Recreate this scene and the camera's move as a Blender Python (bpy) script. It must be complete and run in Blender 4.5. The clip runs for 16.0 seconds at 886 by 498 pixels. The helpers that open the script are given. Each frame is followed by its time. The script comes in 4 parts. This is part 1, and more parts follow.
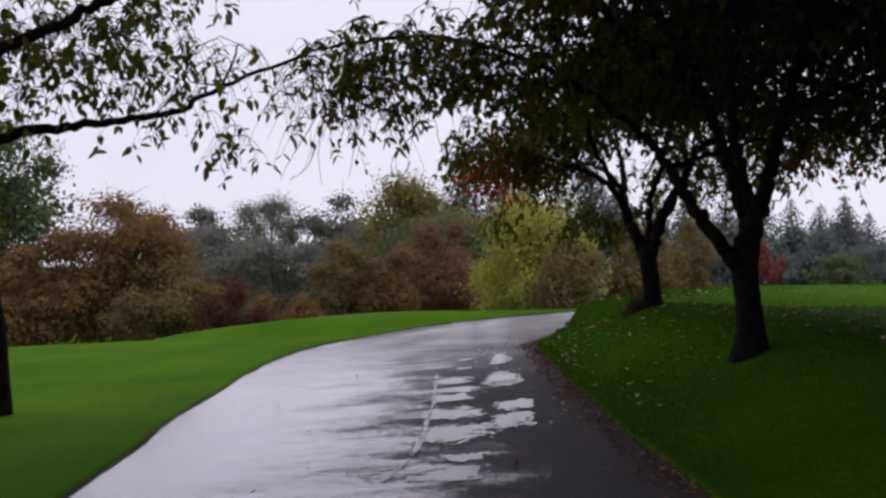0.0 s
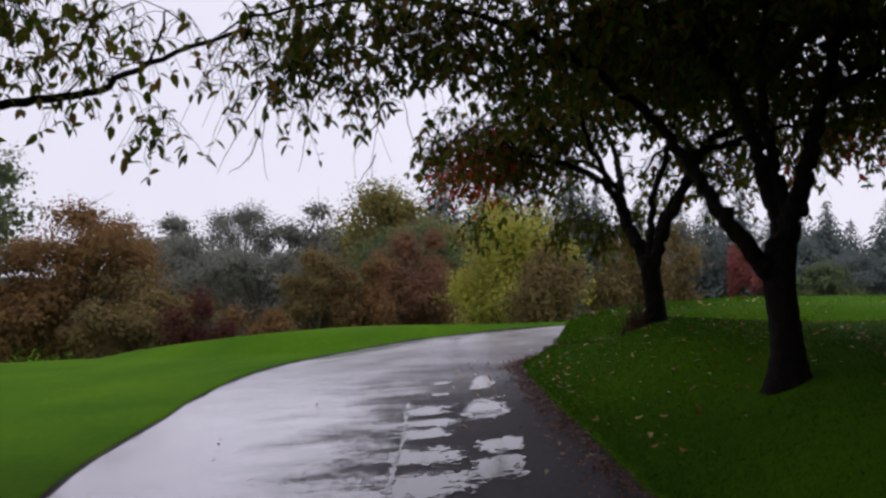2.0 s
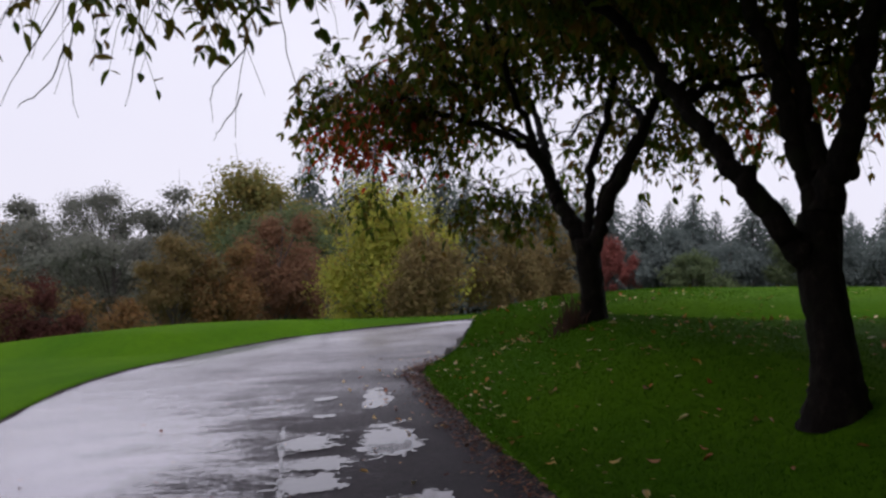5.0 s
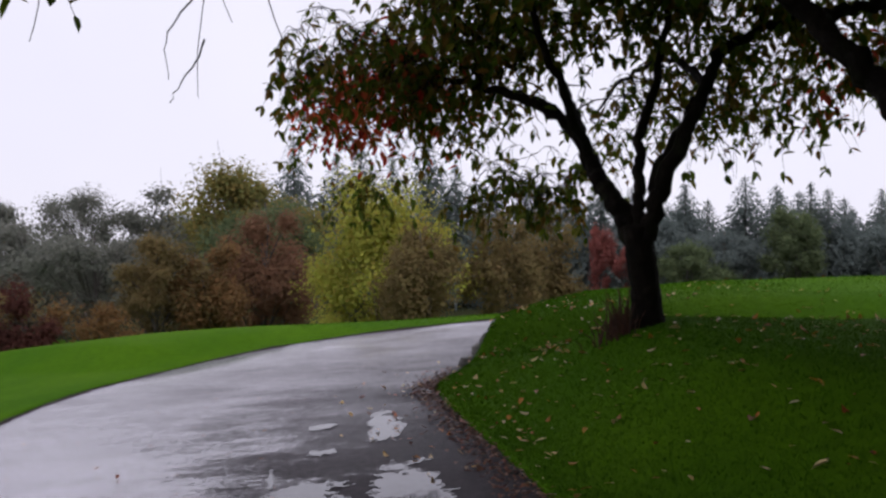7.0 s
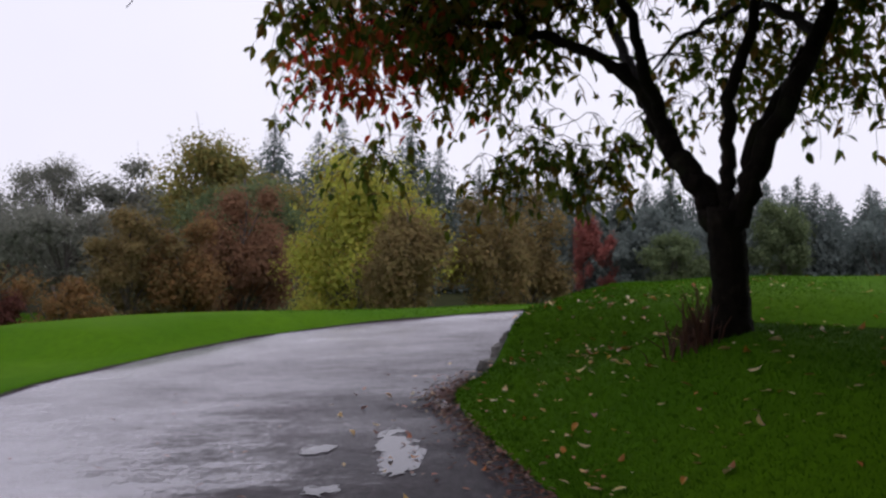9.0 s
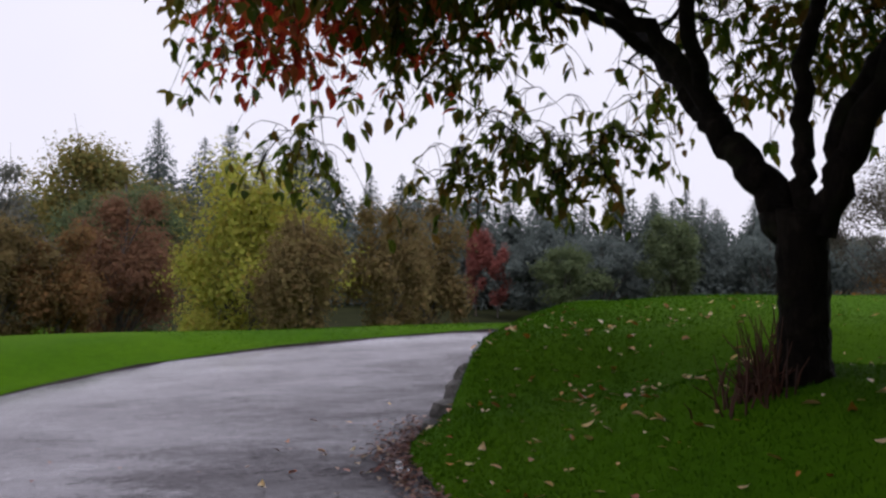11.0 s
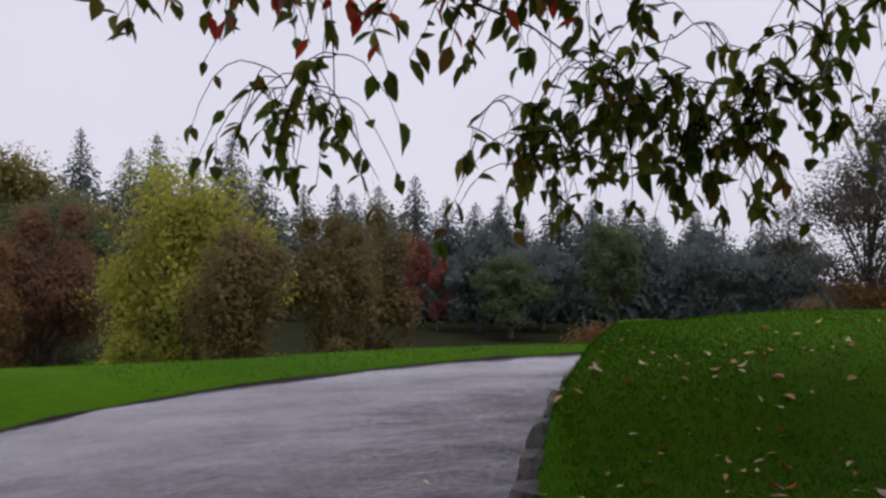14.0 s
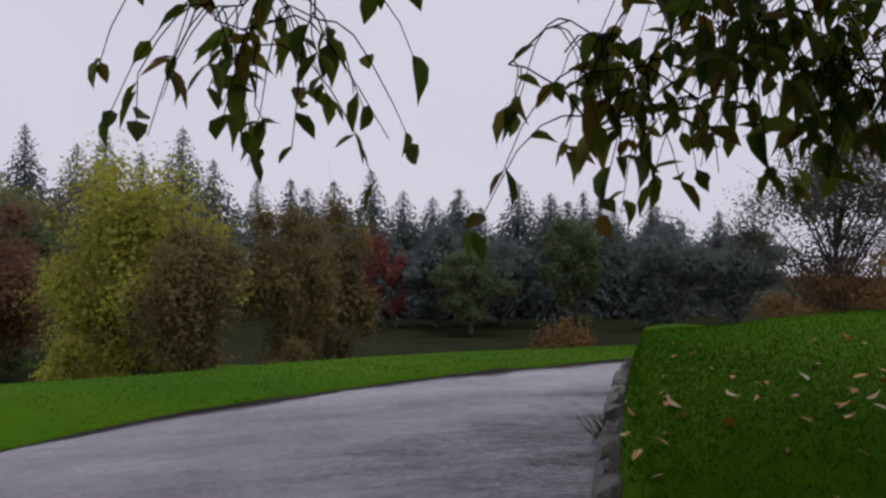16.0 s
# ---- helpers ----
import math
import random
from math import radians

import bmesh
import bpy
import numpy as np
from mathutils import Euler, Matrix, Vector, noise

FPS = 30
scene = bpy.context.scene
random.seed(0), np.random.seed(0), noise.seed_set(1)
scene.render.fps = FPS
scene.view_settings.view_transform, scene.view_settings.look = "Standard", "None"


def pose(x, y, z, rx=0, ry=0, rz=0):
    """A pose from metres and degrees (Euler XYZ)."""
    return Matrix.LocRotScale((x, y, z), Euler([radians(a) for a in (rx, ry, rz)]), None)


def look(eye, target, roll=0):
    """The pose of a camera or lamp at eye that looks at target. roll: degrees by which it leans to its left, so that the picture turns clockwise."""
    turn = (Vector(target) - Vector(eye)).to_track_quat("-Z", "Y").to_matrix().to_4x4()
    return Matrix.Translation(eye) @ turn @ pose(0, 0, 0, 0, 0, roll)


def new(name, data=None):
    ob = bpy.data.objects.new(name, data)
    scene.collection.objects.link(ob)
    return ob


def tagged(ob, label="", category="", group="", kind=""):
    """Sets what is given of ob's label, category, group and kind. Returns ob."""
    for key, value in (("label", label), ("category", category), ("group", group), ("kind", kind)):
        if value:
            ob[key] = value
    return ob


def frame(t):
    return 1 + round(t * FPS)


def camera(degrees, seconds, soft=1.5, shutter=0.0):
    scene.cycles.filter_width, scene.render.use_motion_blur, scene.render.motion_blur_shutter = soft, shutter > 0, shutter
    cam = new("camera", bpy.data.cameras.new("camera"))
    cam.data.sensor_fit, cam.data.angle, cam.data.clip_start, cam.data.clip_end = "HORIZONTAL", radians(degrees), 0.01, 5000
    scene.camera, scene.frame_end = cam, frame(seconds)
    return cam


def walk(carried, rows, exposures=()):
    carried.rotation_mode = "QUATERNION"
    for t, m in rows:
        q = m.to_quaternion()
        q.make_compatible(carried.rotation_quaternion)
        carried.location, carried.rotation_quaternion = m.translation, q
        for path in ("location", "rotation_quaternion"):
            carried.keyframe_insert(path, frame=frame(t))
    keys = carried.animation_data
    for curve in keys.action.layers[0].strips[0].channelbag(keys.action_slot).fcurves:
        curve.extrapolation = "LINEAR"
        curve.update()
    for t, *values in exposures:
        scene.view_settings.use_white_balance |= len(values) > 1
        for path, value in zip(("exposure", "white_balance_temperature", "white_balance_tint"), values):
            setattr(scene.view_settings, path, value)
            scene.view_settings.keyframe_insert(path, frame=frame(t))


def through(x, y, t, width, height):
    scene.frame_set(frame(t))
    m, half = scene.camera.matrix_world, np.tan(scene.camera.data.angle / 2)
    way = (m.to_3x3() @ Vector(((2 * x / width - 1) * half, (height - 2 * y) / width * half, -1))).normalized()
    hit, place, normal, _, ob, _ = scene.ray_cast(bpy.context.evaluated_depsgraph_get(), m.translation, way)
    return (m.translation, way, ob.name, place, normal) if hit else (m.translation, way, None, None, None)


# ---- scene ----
cam = camera(44.2, 16.0, soft=2.6)
PATH = [
    (0, (-0.084, 1.516, 1.166), (-0.616, 3.444, 1.206), 0.8),
    (0.5, (-0.186, 1.918, 1.16), (-0.697, 3.851, 1.201), 0.0),
    (1, (-0.292, 2.334, 1.175), (-0.825, 4.261, 1.23), 0.2),
    (1.5, (-0.377, 2.694, 1.181), (-0.885, 4.627, 1.246), -0.2),
    (2, (-0.46, 3.105, 1.184), (-0.954, 5.042, 1.242), 0.6),
    (2.5, (-0.566, 3.493, 1.174), (-1.014, 5.44, 1.266), 1.8),
    (3, (-0.67, 3.907, 1.165), (-1.076, 5.864, 1.236), -0.4),
    (3.5, (-0.775, 4.297, 1.179), (-1.167, 6.258, 1.23), 1.4),
    (4, (-0.908, 4.685, 1.186), (-1.257, 6.652, 1.261), 0.4),
    (4.5, (-1.036, 5.046, 1.185), (-1.364, 7.016, 1.29), 1.2),
    (5, (-1.208, 5.425, 1.178), (-1.462, 7.409, 1.218), 0.8),
    (5.2, (-1.271, 5.579, 1.181), (-1.47, 7.568, 1.225), -0.2),
    (7.3, (-1.691, 7.259, 1.19), (-1.928, 9.245, 1.215), -0.3),
    (7.5, (-1.735, 7.417, 1.192), (-1.966, 9.404, 1.206), 0.3),
    (8, (-1.849, 7.804, 1.2), (-2.059, 9.793, 1.199), 0.0),
    (8.5, (-1.959, 8.156, 1.199), (-2.152, 10.146, 1.213), 0.8),
    (9, (-2.114, 8.524, 1.197), (-2.302, 10.515, 1.199), 1.3),
    (9.5, (-2.25, 8.875, 1.207), (-2.338, 10.873, 1.217), -0.2),
    (9.7, (-2.296, 9.03, 1.21), (-2.381, 11.028, 1.226), -0.1),
    (11.8, (-2.755, 10.859, 1.183), (-2.635, 12.855, 1.222), 0.9),
    (12, (-2.778, 11.017, 1.18), (-2.649, 13.012, 1.221), -0.7),
    (12.5, (-2.885, 11.332, 1.185), (-2.74, 13.326, 1.218), 0.9),
    (13, (-3.014, 11.686, 1.193), (-2.853, 13.679, 1.237), -0.0),
    (13.5, (-3.092, 12.023, 1.199), (-2.931, 14.014, 1.3), -0.5),
    (14, (-3.167, 12.395, 1.193), (-3.019, 14.389, 1.246), 1.0),
    (14.5, (-3.218, 12.74, 1.212), (-3.061, 14.734, 1.24), -1.3),
    (15, (-3.249, 13.092, 1.219), (-3.121, 15.086, 1.279), -0.1),
    (15.5, (-3.277, 13.415, 1.209), (-3.098, 15.405, 1.29), 1.4),
    (16, (-3.28, 13.797, 1.224), (-3.049, 15.783, 1.269), 0.3),
]
walk(cam, [(t, look(eye, target, roll)) for t, eye, target, roll in PATH], [(0, 0.15), (4, 0.18), (9.0, 0.27), (12.5, 0.18), (14, -0.05), (16, -0.25)])

# ---- light ----
world = bpy.data.worlds.new("overcast")
scene.world = world
world.use_nodes = True
wt = world.node_tree
wt.nodes.clear()
w_out = wt.nodes.new("ShaderNodeOutputWorld")
w_bg = wt.nodes.new("ShaderNodeBackground")
w_sky = wt.nodes.new("ShaderNodeTexSky")
w_sky.sky_type = "NISHITA"
w_sky.sun_disc = False
w_sky.sun_elevation, w_sky.sun_rotation = radians(77), radians(130)
w_dim = wt.nodes.new("ShaderNodeMix")
w_dim.data_type, w_dim.blend_type = "RGBA", "MULTIPLY"
w_dim.inputs[0].default_value = 1.0
w_dim.inputs[7].default_value = (0.1, 0.1, 0.1, 1)
w_co = wt.nodes.new("ShaderNodeTexCoord")
w_noise = wt.nodes.new("ShaderNodeTexNoise")
w_noise.inputs["Scale"].default_value = 1.6
w_noise.inputs["Detail"].default_value = 4
w_ramp = wt.nodes.new("ShaderNodeValToRGB")
w_ramp.color_ramp.elements[0].position, w_ramp.color_ramp.elements[1].position = 0.3, 0.75
w_ramp.color_ramp.elements[0].color = (0.76, 0.735, 0.87, 1)
w_ramp.color_ramp.elements[1].color = (0.90, 0.875, 1.0, 1)
w_mix = wt.nodes.new("ShaderNodeMix")
w_mix.data_type = "RGBA"
w_mix.inputs[0].default_value = 0.93
wt.links.new(w_sky.outputs[0], w_dim.inputs[6])
wt.links.new(w_co.outputs["Generated"], w_noise.inputs["Vector"])
wt.links.new(w_noise.outputs[0], w_ramp.inputs[0])
wt.links.new(w_dim.outputs[2], w_mix.inputs[6])
wt.links.new(w_ramp.outputs[0], w_mix.inputs[7])
wt.links.new(w_mix.outputs[2], w_bg.inputs[0])
wt.links.new(w_bg.outputs[0], w_out.inputs[0])
w_bg.inputs[1].default_value = 0.95
sun = new("sun", bpy.data.lights.new("sun", "SUN"))
sun.data.energy, sun.data.angle, sun.data.color = 0.9, radians(40), (1.0, 0.97, 0.94)
sun.matrix_world = look((12, 2, 70), (0, 12, 0))


# ---- materials ----
def shade(name, rough=0.6, spec=0.3):
    m = bpy.data.materials.new(name)
    m.use_nodes = True
    b = m.node_tree.nodes["Principled BSDF"]
    b.inputs["Roughness"].default_value = rough
    b.inputs["Specular IOR Level"].default_value = spec
    return m, m.node_tree, b


def node(nt, kind, **values):
    n = nt.nodes.new(kind)
    for k, v in values.items():
        n.inputs[k].default_value = v
    return n


def ramp(nt, source, stops):
    r = nt.nodes.new("ShaderNodeValToRGB")
    e = r.color_ramp.elements
    while len(e) < len(stops):
        e.new(0.5)
    for i, (p, c) in enumerate(stops):
        e[i].position, e[i].color = p, (*c, 1)
    nt.links.new(source, r.inputs[0])
    return r.outputs[0]


def noise_of(nt, scale, detail=4, rough=0.55, stretch=(1, 1, 1), source="Object"):
    co = nt.nodes.new("ShaderNodeTexCoord")
    mp = nt.nodes.new("ShaderNodeMapping")
    mp.inputs["Scale"].default_value = stretch
    n = node(nt, "ShaderNodeTexNoise", Scale=scale, Detail=detail, Roughness=rough)
    nt.links.new(co.outputs[source], mp.inputs[0])
    nt.links.new(mp.outputs[0], n.inputs["Vector"])
    return n.outputs[0]


def math_of(nt, op, a, b):
    n = nt.nodes.new("ShaderNodeMath")
    n.operation = op
    for i, v in enumerate((a, b)):
        if isinstance(v, (int, float)):
            n.inputs[i].default_value = v
        else:
            nt.links.new(v, n.inputs[i])
    return n.outputs[0]


def mix_of(nt, f, a, b, mode="MIX"):
    n = nt.nodes.new("ShaderNodeMix")
    n.data_type, n.blend_type = "RGBA", mode
    for i, v in ((0, f), (6, a), (7, b)):
        if isinstance(v, (int, float)):
            n.inputs[i].default_value = v
        elif isinstance(v, tuple):
            n.inputs[i].default_value = (*v, 1)
        else:
            nt.links.new(v, n.inputs[i])
    return n.outputs[2]


def bump_of(nt, b, height, strength=0.3, distance=0.02):
    n = node(nt, "ShaderNodeBump", Strength=strength, Distance=distance)
    nt.links.new(height, n.inputs["Height"])
    nt.links.new(n.outputs[0], b.inputs["Normal"])


def leaf_material(name, colours, rough=0.45, through=0.35, spec=0.4):
    """Foliage: a colour for each leaf, gloss of a wet leaf, and light that comes through it."""
    m, nt, b = shade(name, rough, spec)
    geo = nt.nodes.new("ShaderNodeNewGeometry")
    n = len(colours)
    c = ramp(nt, geo.outputs["Random Per Island"], [(i / max(n - 1, 1), col) for i, col in enumerate(colours)])
    big = noise_of(nt, 0.9, 3)
    c = mix_of(nt, 0.55, c, ramp(nt, big, [(0.3, (0.55, 0.55, 0.55)), (0.7, (1.25, 1.2, 1.1))]), "MULTIPLY")
    nt.links.new(c, b.inputs["Base Color"])
    if through:
        tr = nt.nodes.new("ShaderNodeBsdfTranslucent")
        nt.links.new(c, tr.inputs[0])
        mx = nt.nodes.new("ShaderNodeMixShader")
        mx.inputs[0].default_value = through
        nt.links.new(b.outputs[0], mx.inputs[1])
        nt.links.new(tr.outputs[0], mx.inputs[2])
        nt.links.new(mx.outputs[0], nt.nodes["Material Output"].inputs[0])
    return m


def object_leaf_material(name, colours, rough=0.4, through=0.3):
    m, nt, b = shade(name, rough, 0.4)
    info = nt.nodes.new("ShaderNodeObjectInfo")
    n = len(colours)
    c = ramp(nt, info.outputs["Random"], [(i / max(n - 1, 1), col) for i, col in enumerate(colours)])
    c = mix_of(nt, 0.5, c, ramp(nt, noise_of(nt, 40, 3), [(0.35, (0.6, 0.6, 0.6)), (0.65, (1.15, 1.1, 1.05))]), "MULTIPLY")
    nt.links.new(c, b.inputs["Base Color"])
    tr = nt.nodes.new("ShaderNodeBsdfTranslucent")
    nt.links.new(c, tr.inputs[0])
    mx = nt.nodes.new("ShaderNodeMixShader")
    mx.inputs[0].default_value = through
    nt.links.new(b.outputs[0], mx.inputs[1])
    nt.links.new(tr.outputs[0], mx.inputs[2])
    nt.links.new(mx.outputs[0], nt.nodes["Material Output"].inputs[0])
    return m


# wet asphalt: a film of water over the crown's fall, drier and coarser towards the bank
ASPHALT, nt, b = shade("wet_asphalt", 0.4, 0.5)
uv = nt.nodes.new("ShaderNodeUVMap")
sep = nt.nodes.new("ShaderNodeSeparateXYZ")
nt.links.new(uv.outputs[0], sep.inputs[0])
grit = noise_of(nt, 170, 3, 0.7)
stain = noise_of(nt, 1.3, 5, 0.6)
streak = noise_of(nt, 1.5, 9, 0.72, (0.5, 1.1, 1))
streak2 = noise_of(nt, 16, 5, 0.75, (0.45, 1.3, 1))
speck = noise_of(nt, 38, 4, 0.85, (0.6, 1.1, 1))
col = ramp(nt, grit, [(0.3, (0.011, 0.009, 0.010)), (0.7, (0.056, 0.046, 0.050))])
col = mix_of(nt, 0.7, col, ramp(nt, stain, [(0.3, (0.6, 0.58, 0.6)), (0.7, (1.35, 1.28, 1.3))]), "MULTIPLY")
col = mix_of(nt, 0.9, col, ramp(nt, speck, [(0.38, (0.35, 0.34, 0.36)), (0.52, (0.9, 0.88, 0.92)), (0.64, (2.2, 2.05, 2.2))]), "MULTIPLY")
nt.links.new(col, b.inputs["Base Color"])
along = nt.nodes.new("ShaderNodeMapRange")
along.inputs["From Min"].default_value, along.inputs["From Max"].default_value, along.inputs["To Min"].default_value, along.inputs["To Max"].default_value = 12.8, 16.5, 1.0, 0.0
place = nt.nodes.new("ShaderNodeTexCoord")
place_xyz = nt.nodes.new("ShaderNodeSeparateXYZ")
nt.links.new(place.outputs["Object"], place_xyz.inputs[0])
nt.links.new(place_xyz.outputs[1], along.inputs["Value"])
lean = math_of(nt, "SUBTRACT", 0.57, sep.outputs[0])
fine_wet = math_of(nt, "ADD", math_of(nt, "MULTIPLY", math_of(nt, "SUBTRACT", streak2, 0.5), 0.5), math_of(nt, "MULTIPLY", math_of(nt, "SUBTRACT", speck, 0.5), 0.75))
ragged = math_of(nt, "ADD", math_of(nt, "MULTIPLY", math_of(nt, "SUBTRACT", streak, 0.5), 1.1), fine_wet)
wet = math_of(nt, "ADD", ragged, math_of(nt, "ADD", lean, 0.5))
pooled = ramp(nt, wet, [(0.40, (0, 0, 0)), (0.54, (0.84, 0.84, 0.84)), (0.72, (1, 1, 1))])
damp_base = math_of(nt, "ADD", 0.36, math_of(nt, "MULTIPLY", math_of(nt, "SUBTRACT", streak, 0.5), 1.2))
damp = math_of(nt, "MAXIMUM", 0.0, math_of(nt, "ADD", math_of(nt, "ADD", damp_base, fine_wet), math_of(nt, "MULTIPLY", lean, 0.4)))
wetness = math_of(nt, "ADD", math_of(nt, "MULTIPLY", pooled, along.outputs[0]), math_of(nt, "MULTIPLY", damp, math_of(nt, "SUBTRACT", 1.0, along.outputs[0])))
rgh = math_of(nt, "SUBTRACT", 0.62, math_of(nt, "MULTIPLY", wetness, 0.54))
nt.links.new(rgh, b.inputs["Roughness"])
spc = math_of(nt, "ADD", 0.12, math_of(nt, "MULTIPLY", wetness, 0.88))
nt.links.new(spc, b.inputs["Specular IOR Level"])
b.inputs["IOR"].default_value = 1.7
nt.links.new(math_of(nt, "MULTIPLY", wetness, 0.9), b.inputs["Coat Weight"])
b.inputs["Coat Roughness"].default_value = 0.1
b.inputs["Coat IOR"].default_value = 1.5
b.inputs["Coat Tint"].default_value = (0.97, 0.93, 1.0, 1)
b.inputs["Specular Tint"].default_value = (0.95, 0.875, 1.0, 1)
dryb = math_of(nt, "MULTIPLY", math_of(nt, "SUBTRACT", 1.15, wetness), grit)
bump_of(nt, b, math_of(nt, "ADD", math_of(nt, "MULTIPLY", dryb, 0.55), math_of(nt, "MULTIPLY", math_of(nt, "MULTIPLY", math_of(nt, "SUBTRACT", 1.12, wetness), math_of(nt, "ADD", speck, streak2)), 0.3)), 0.7, 0.014)

PUDDLE, nt, b = shade("puddle_water", 0.08, 0.5)
b.inputs["Specular Tint"].default_value = (0.95, 0.875, 1.0, 1)
nt.links.new(ramp(nt, noise_of(nt, 30, 3), [(0.35, (0.03, 0.027, 0.03)), (0.65, (0.07, 0.064, 0.068))]), b.inputs["Base Color"])
bump_of(nt, b, noise_of(nt, 22, 3), 0.10, 0.01)

# lawn: mown grass in blades, worn and yellower in broad patches
GRASS, nt, b = shade("mown_grass", 0.9, 0.03)
fine = noise_of(nt, 260, 2, 0.7)
tuft = noise_of(nt, 14, 5, 0.65)
patch = noise_of(nt, 0.55, 4, 0.55)
c = ramp(nt, fine, [(0.25, (0.029, 0.088, 0.002)), (0.75, (0.068, 0.168, 0.004))])
c = mix_of(nt, 0.8, c, ramp(nt, tuft, [(0.3, (0.75, 0.78, 0.7)), (0.7, (1.2, 1.16, 1.12))]), "MULTIPLY")
c = mix_of(nt, 0.85, c, ramp(nt, patch, [(0.32, (0.75, 0.80, 0.75)), (0.7, (1.40, 1.15, 1.05))]), "MULTIPLY")
nt.links.new(c, b.inputs["Base Color"])
bump_of(nt, b, math_of(nt, "ADD", math_of(nt, "MULTIPLY", fine, 0.4), tuft), 0.4, 0.025)

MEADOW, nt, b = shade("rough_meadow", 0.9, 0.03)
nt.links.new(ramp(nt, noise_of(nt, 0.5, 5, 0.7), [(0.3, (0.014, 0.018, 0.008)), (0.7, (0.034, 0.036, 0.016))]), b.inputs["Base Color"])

BLADE = leaf_material("grass_blade", [(0.026, 0.082, 0.002), (0.042, 0.118, 0.003), (0.062, 0.145, 0.005)], 0.7, 0.25, 0.04)
DRYSTALK = leaf_material("dry_stalk", [(0.05, 0.016, 0.01), (0.085, 0.034, 0.018), (0.03, 0.012, 0.008)], 0.7, 0.1)

SOIL, nt, b = shade("wet_soil", 0.7, 0.25)
nt.links.new(ramp(nt, noise_of(nt, 45, 5, 0.7), [(0.3, (0.008, 0.006, 0.005)), (0.7, (0.034, 0.025, 0.018))]), b.inputs["Base Color"])
bump_of(nt, b, noise_of(nt, 60, 5), 0.8, 0.03)

BARK, nt, b = shade("wet_cherry_bark", 0.7, 0.06)
ring = noise_of(nt, 17, 6, 0.7, (1, 1, 0.55))
rough_n = noise_of(nt, 60, 4, 0.7)
c = ramp(nt, ring, [(0.3, (0.004, 0.003, 0.003)), (0.55, (0.011, 0.008, 0.006)), (0.8, (0.032, 0.024, 0.020))])
moss = ramp(nt, noise_of(nt, 4, 4, 0.6), [(0.55, (0, 0, 0)), (0.72, (1, 1, 1))])
c = mix_of(nt, math_of(nt, "MULTIPLY", moss, 0.5), c, (0.022, 0.028, 0.010))
nt.links.new(c, b.inputs["Base Color"])
bump_of(nt, b, math_of(nt, "ADD", ring, math_of(nt, "MULTIPLY", rough_n, 0.5)), 0.9, 0.03)

FARBARK, nt, b = shade("grey_bark", 0.8, 0.2)
nt.links.new(ramp(nt, noise_of(nt, 6, 4, 0.6, (1, 1, 0.2)), [(0.3, (0.05, 0.043, 0.04)), (0.7, (0.14, 0.125, 0.115))]), b.inputs["Base Color"])

STONE, nt, b = shade("rough_stone", 0.6, 0.4)
info = nt.nodes.new("ShaderNodeObjectInfo")
c = ramp(nt, info.outputs["Random"], [(0.0, (0.10, 0.092, 0.088)), (0.5, (0.17, 0.16, 0.152)), (1.0, (0.27, 0.255, 0.245))])
c = mix_of(nt, 0.85, c, ramp(nt, noise_of(nt, 12, 6, 0.7), [(0.32, (0.3, 0.29, 0.27)), (0.68, (1.3, 1.28, 1.25))]), "MULTIPLY")
nt.links.new(c, b.inputs["Base Color"])
bump_of(nt, b, noise_of(nt, 25, 6, 0.7), 0.9, 0.04)

CHERRY = leaf_material("cherry_leaf", [(0.042, 0.072, 0.007), (0.07, 0.108, 0.010), (0.105, 0.14, 0.016), (0.15, 0.13, 0.02), (0.18, 0.096, 0.024), (0.09, 0.124, 0.012)], 0.5, 0.58, 0.12)
REDLEAF = leaf_material("red_cherry_leaf", [(0.42, 0.03, 0.02), (0.58, 0.06, 0.03), (0.60, 0.12, 0.04), (0.34, 0.10, 0.03)], 0.45, 0.6, 0.2)
BIGLEAF = object_leaf_material("hanging_leaf", [(0.06, 0.10, 0.012), (0.11, 0.165, 0.02), (0.165, 0.205, 0.03), (0.21, 0.185, 0.035)], 0.4, 0.6)
BIGRED = object_leaf_material("hanging_red_leaf", [(0.26, 0.02, 0.01), (0.40, 0.05, 0.015), (0.30, 0.09, 0.03)])
FALLEN = object_leaf_material("fallen_leaf", [(0.52, 0.17, 0.02), (0.66, 0.52, 0.22), (0.60, 0.32, 0.05), (0.42, 0.07, 0.02), (0.70, 0.60, 0.36), (0.58, 0.24, 0.04), (0.34, 0.11, 0.04)], 0.4, 0.1)
LITTER = leaf_material("leaf_litter", [(0.20, 0.06, 0.035), (0.28, 0.11, 0.05), (0.13, 0.05, 0.035), (0.24, 0.06, 0.03), (0.40, 0.27, 0.15)], 0.45, 0.0)


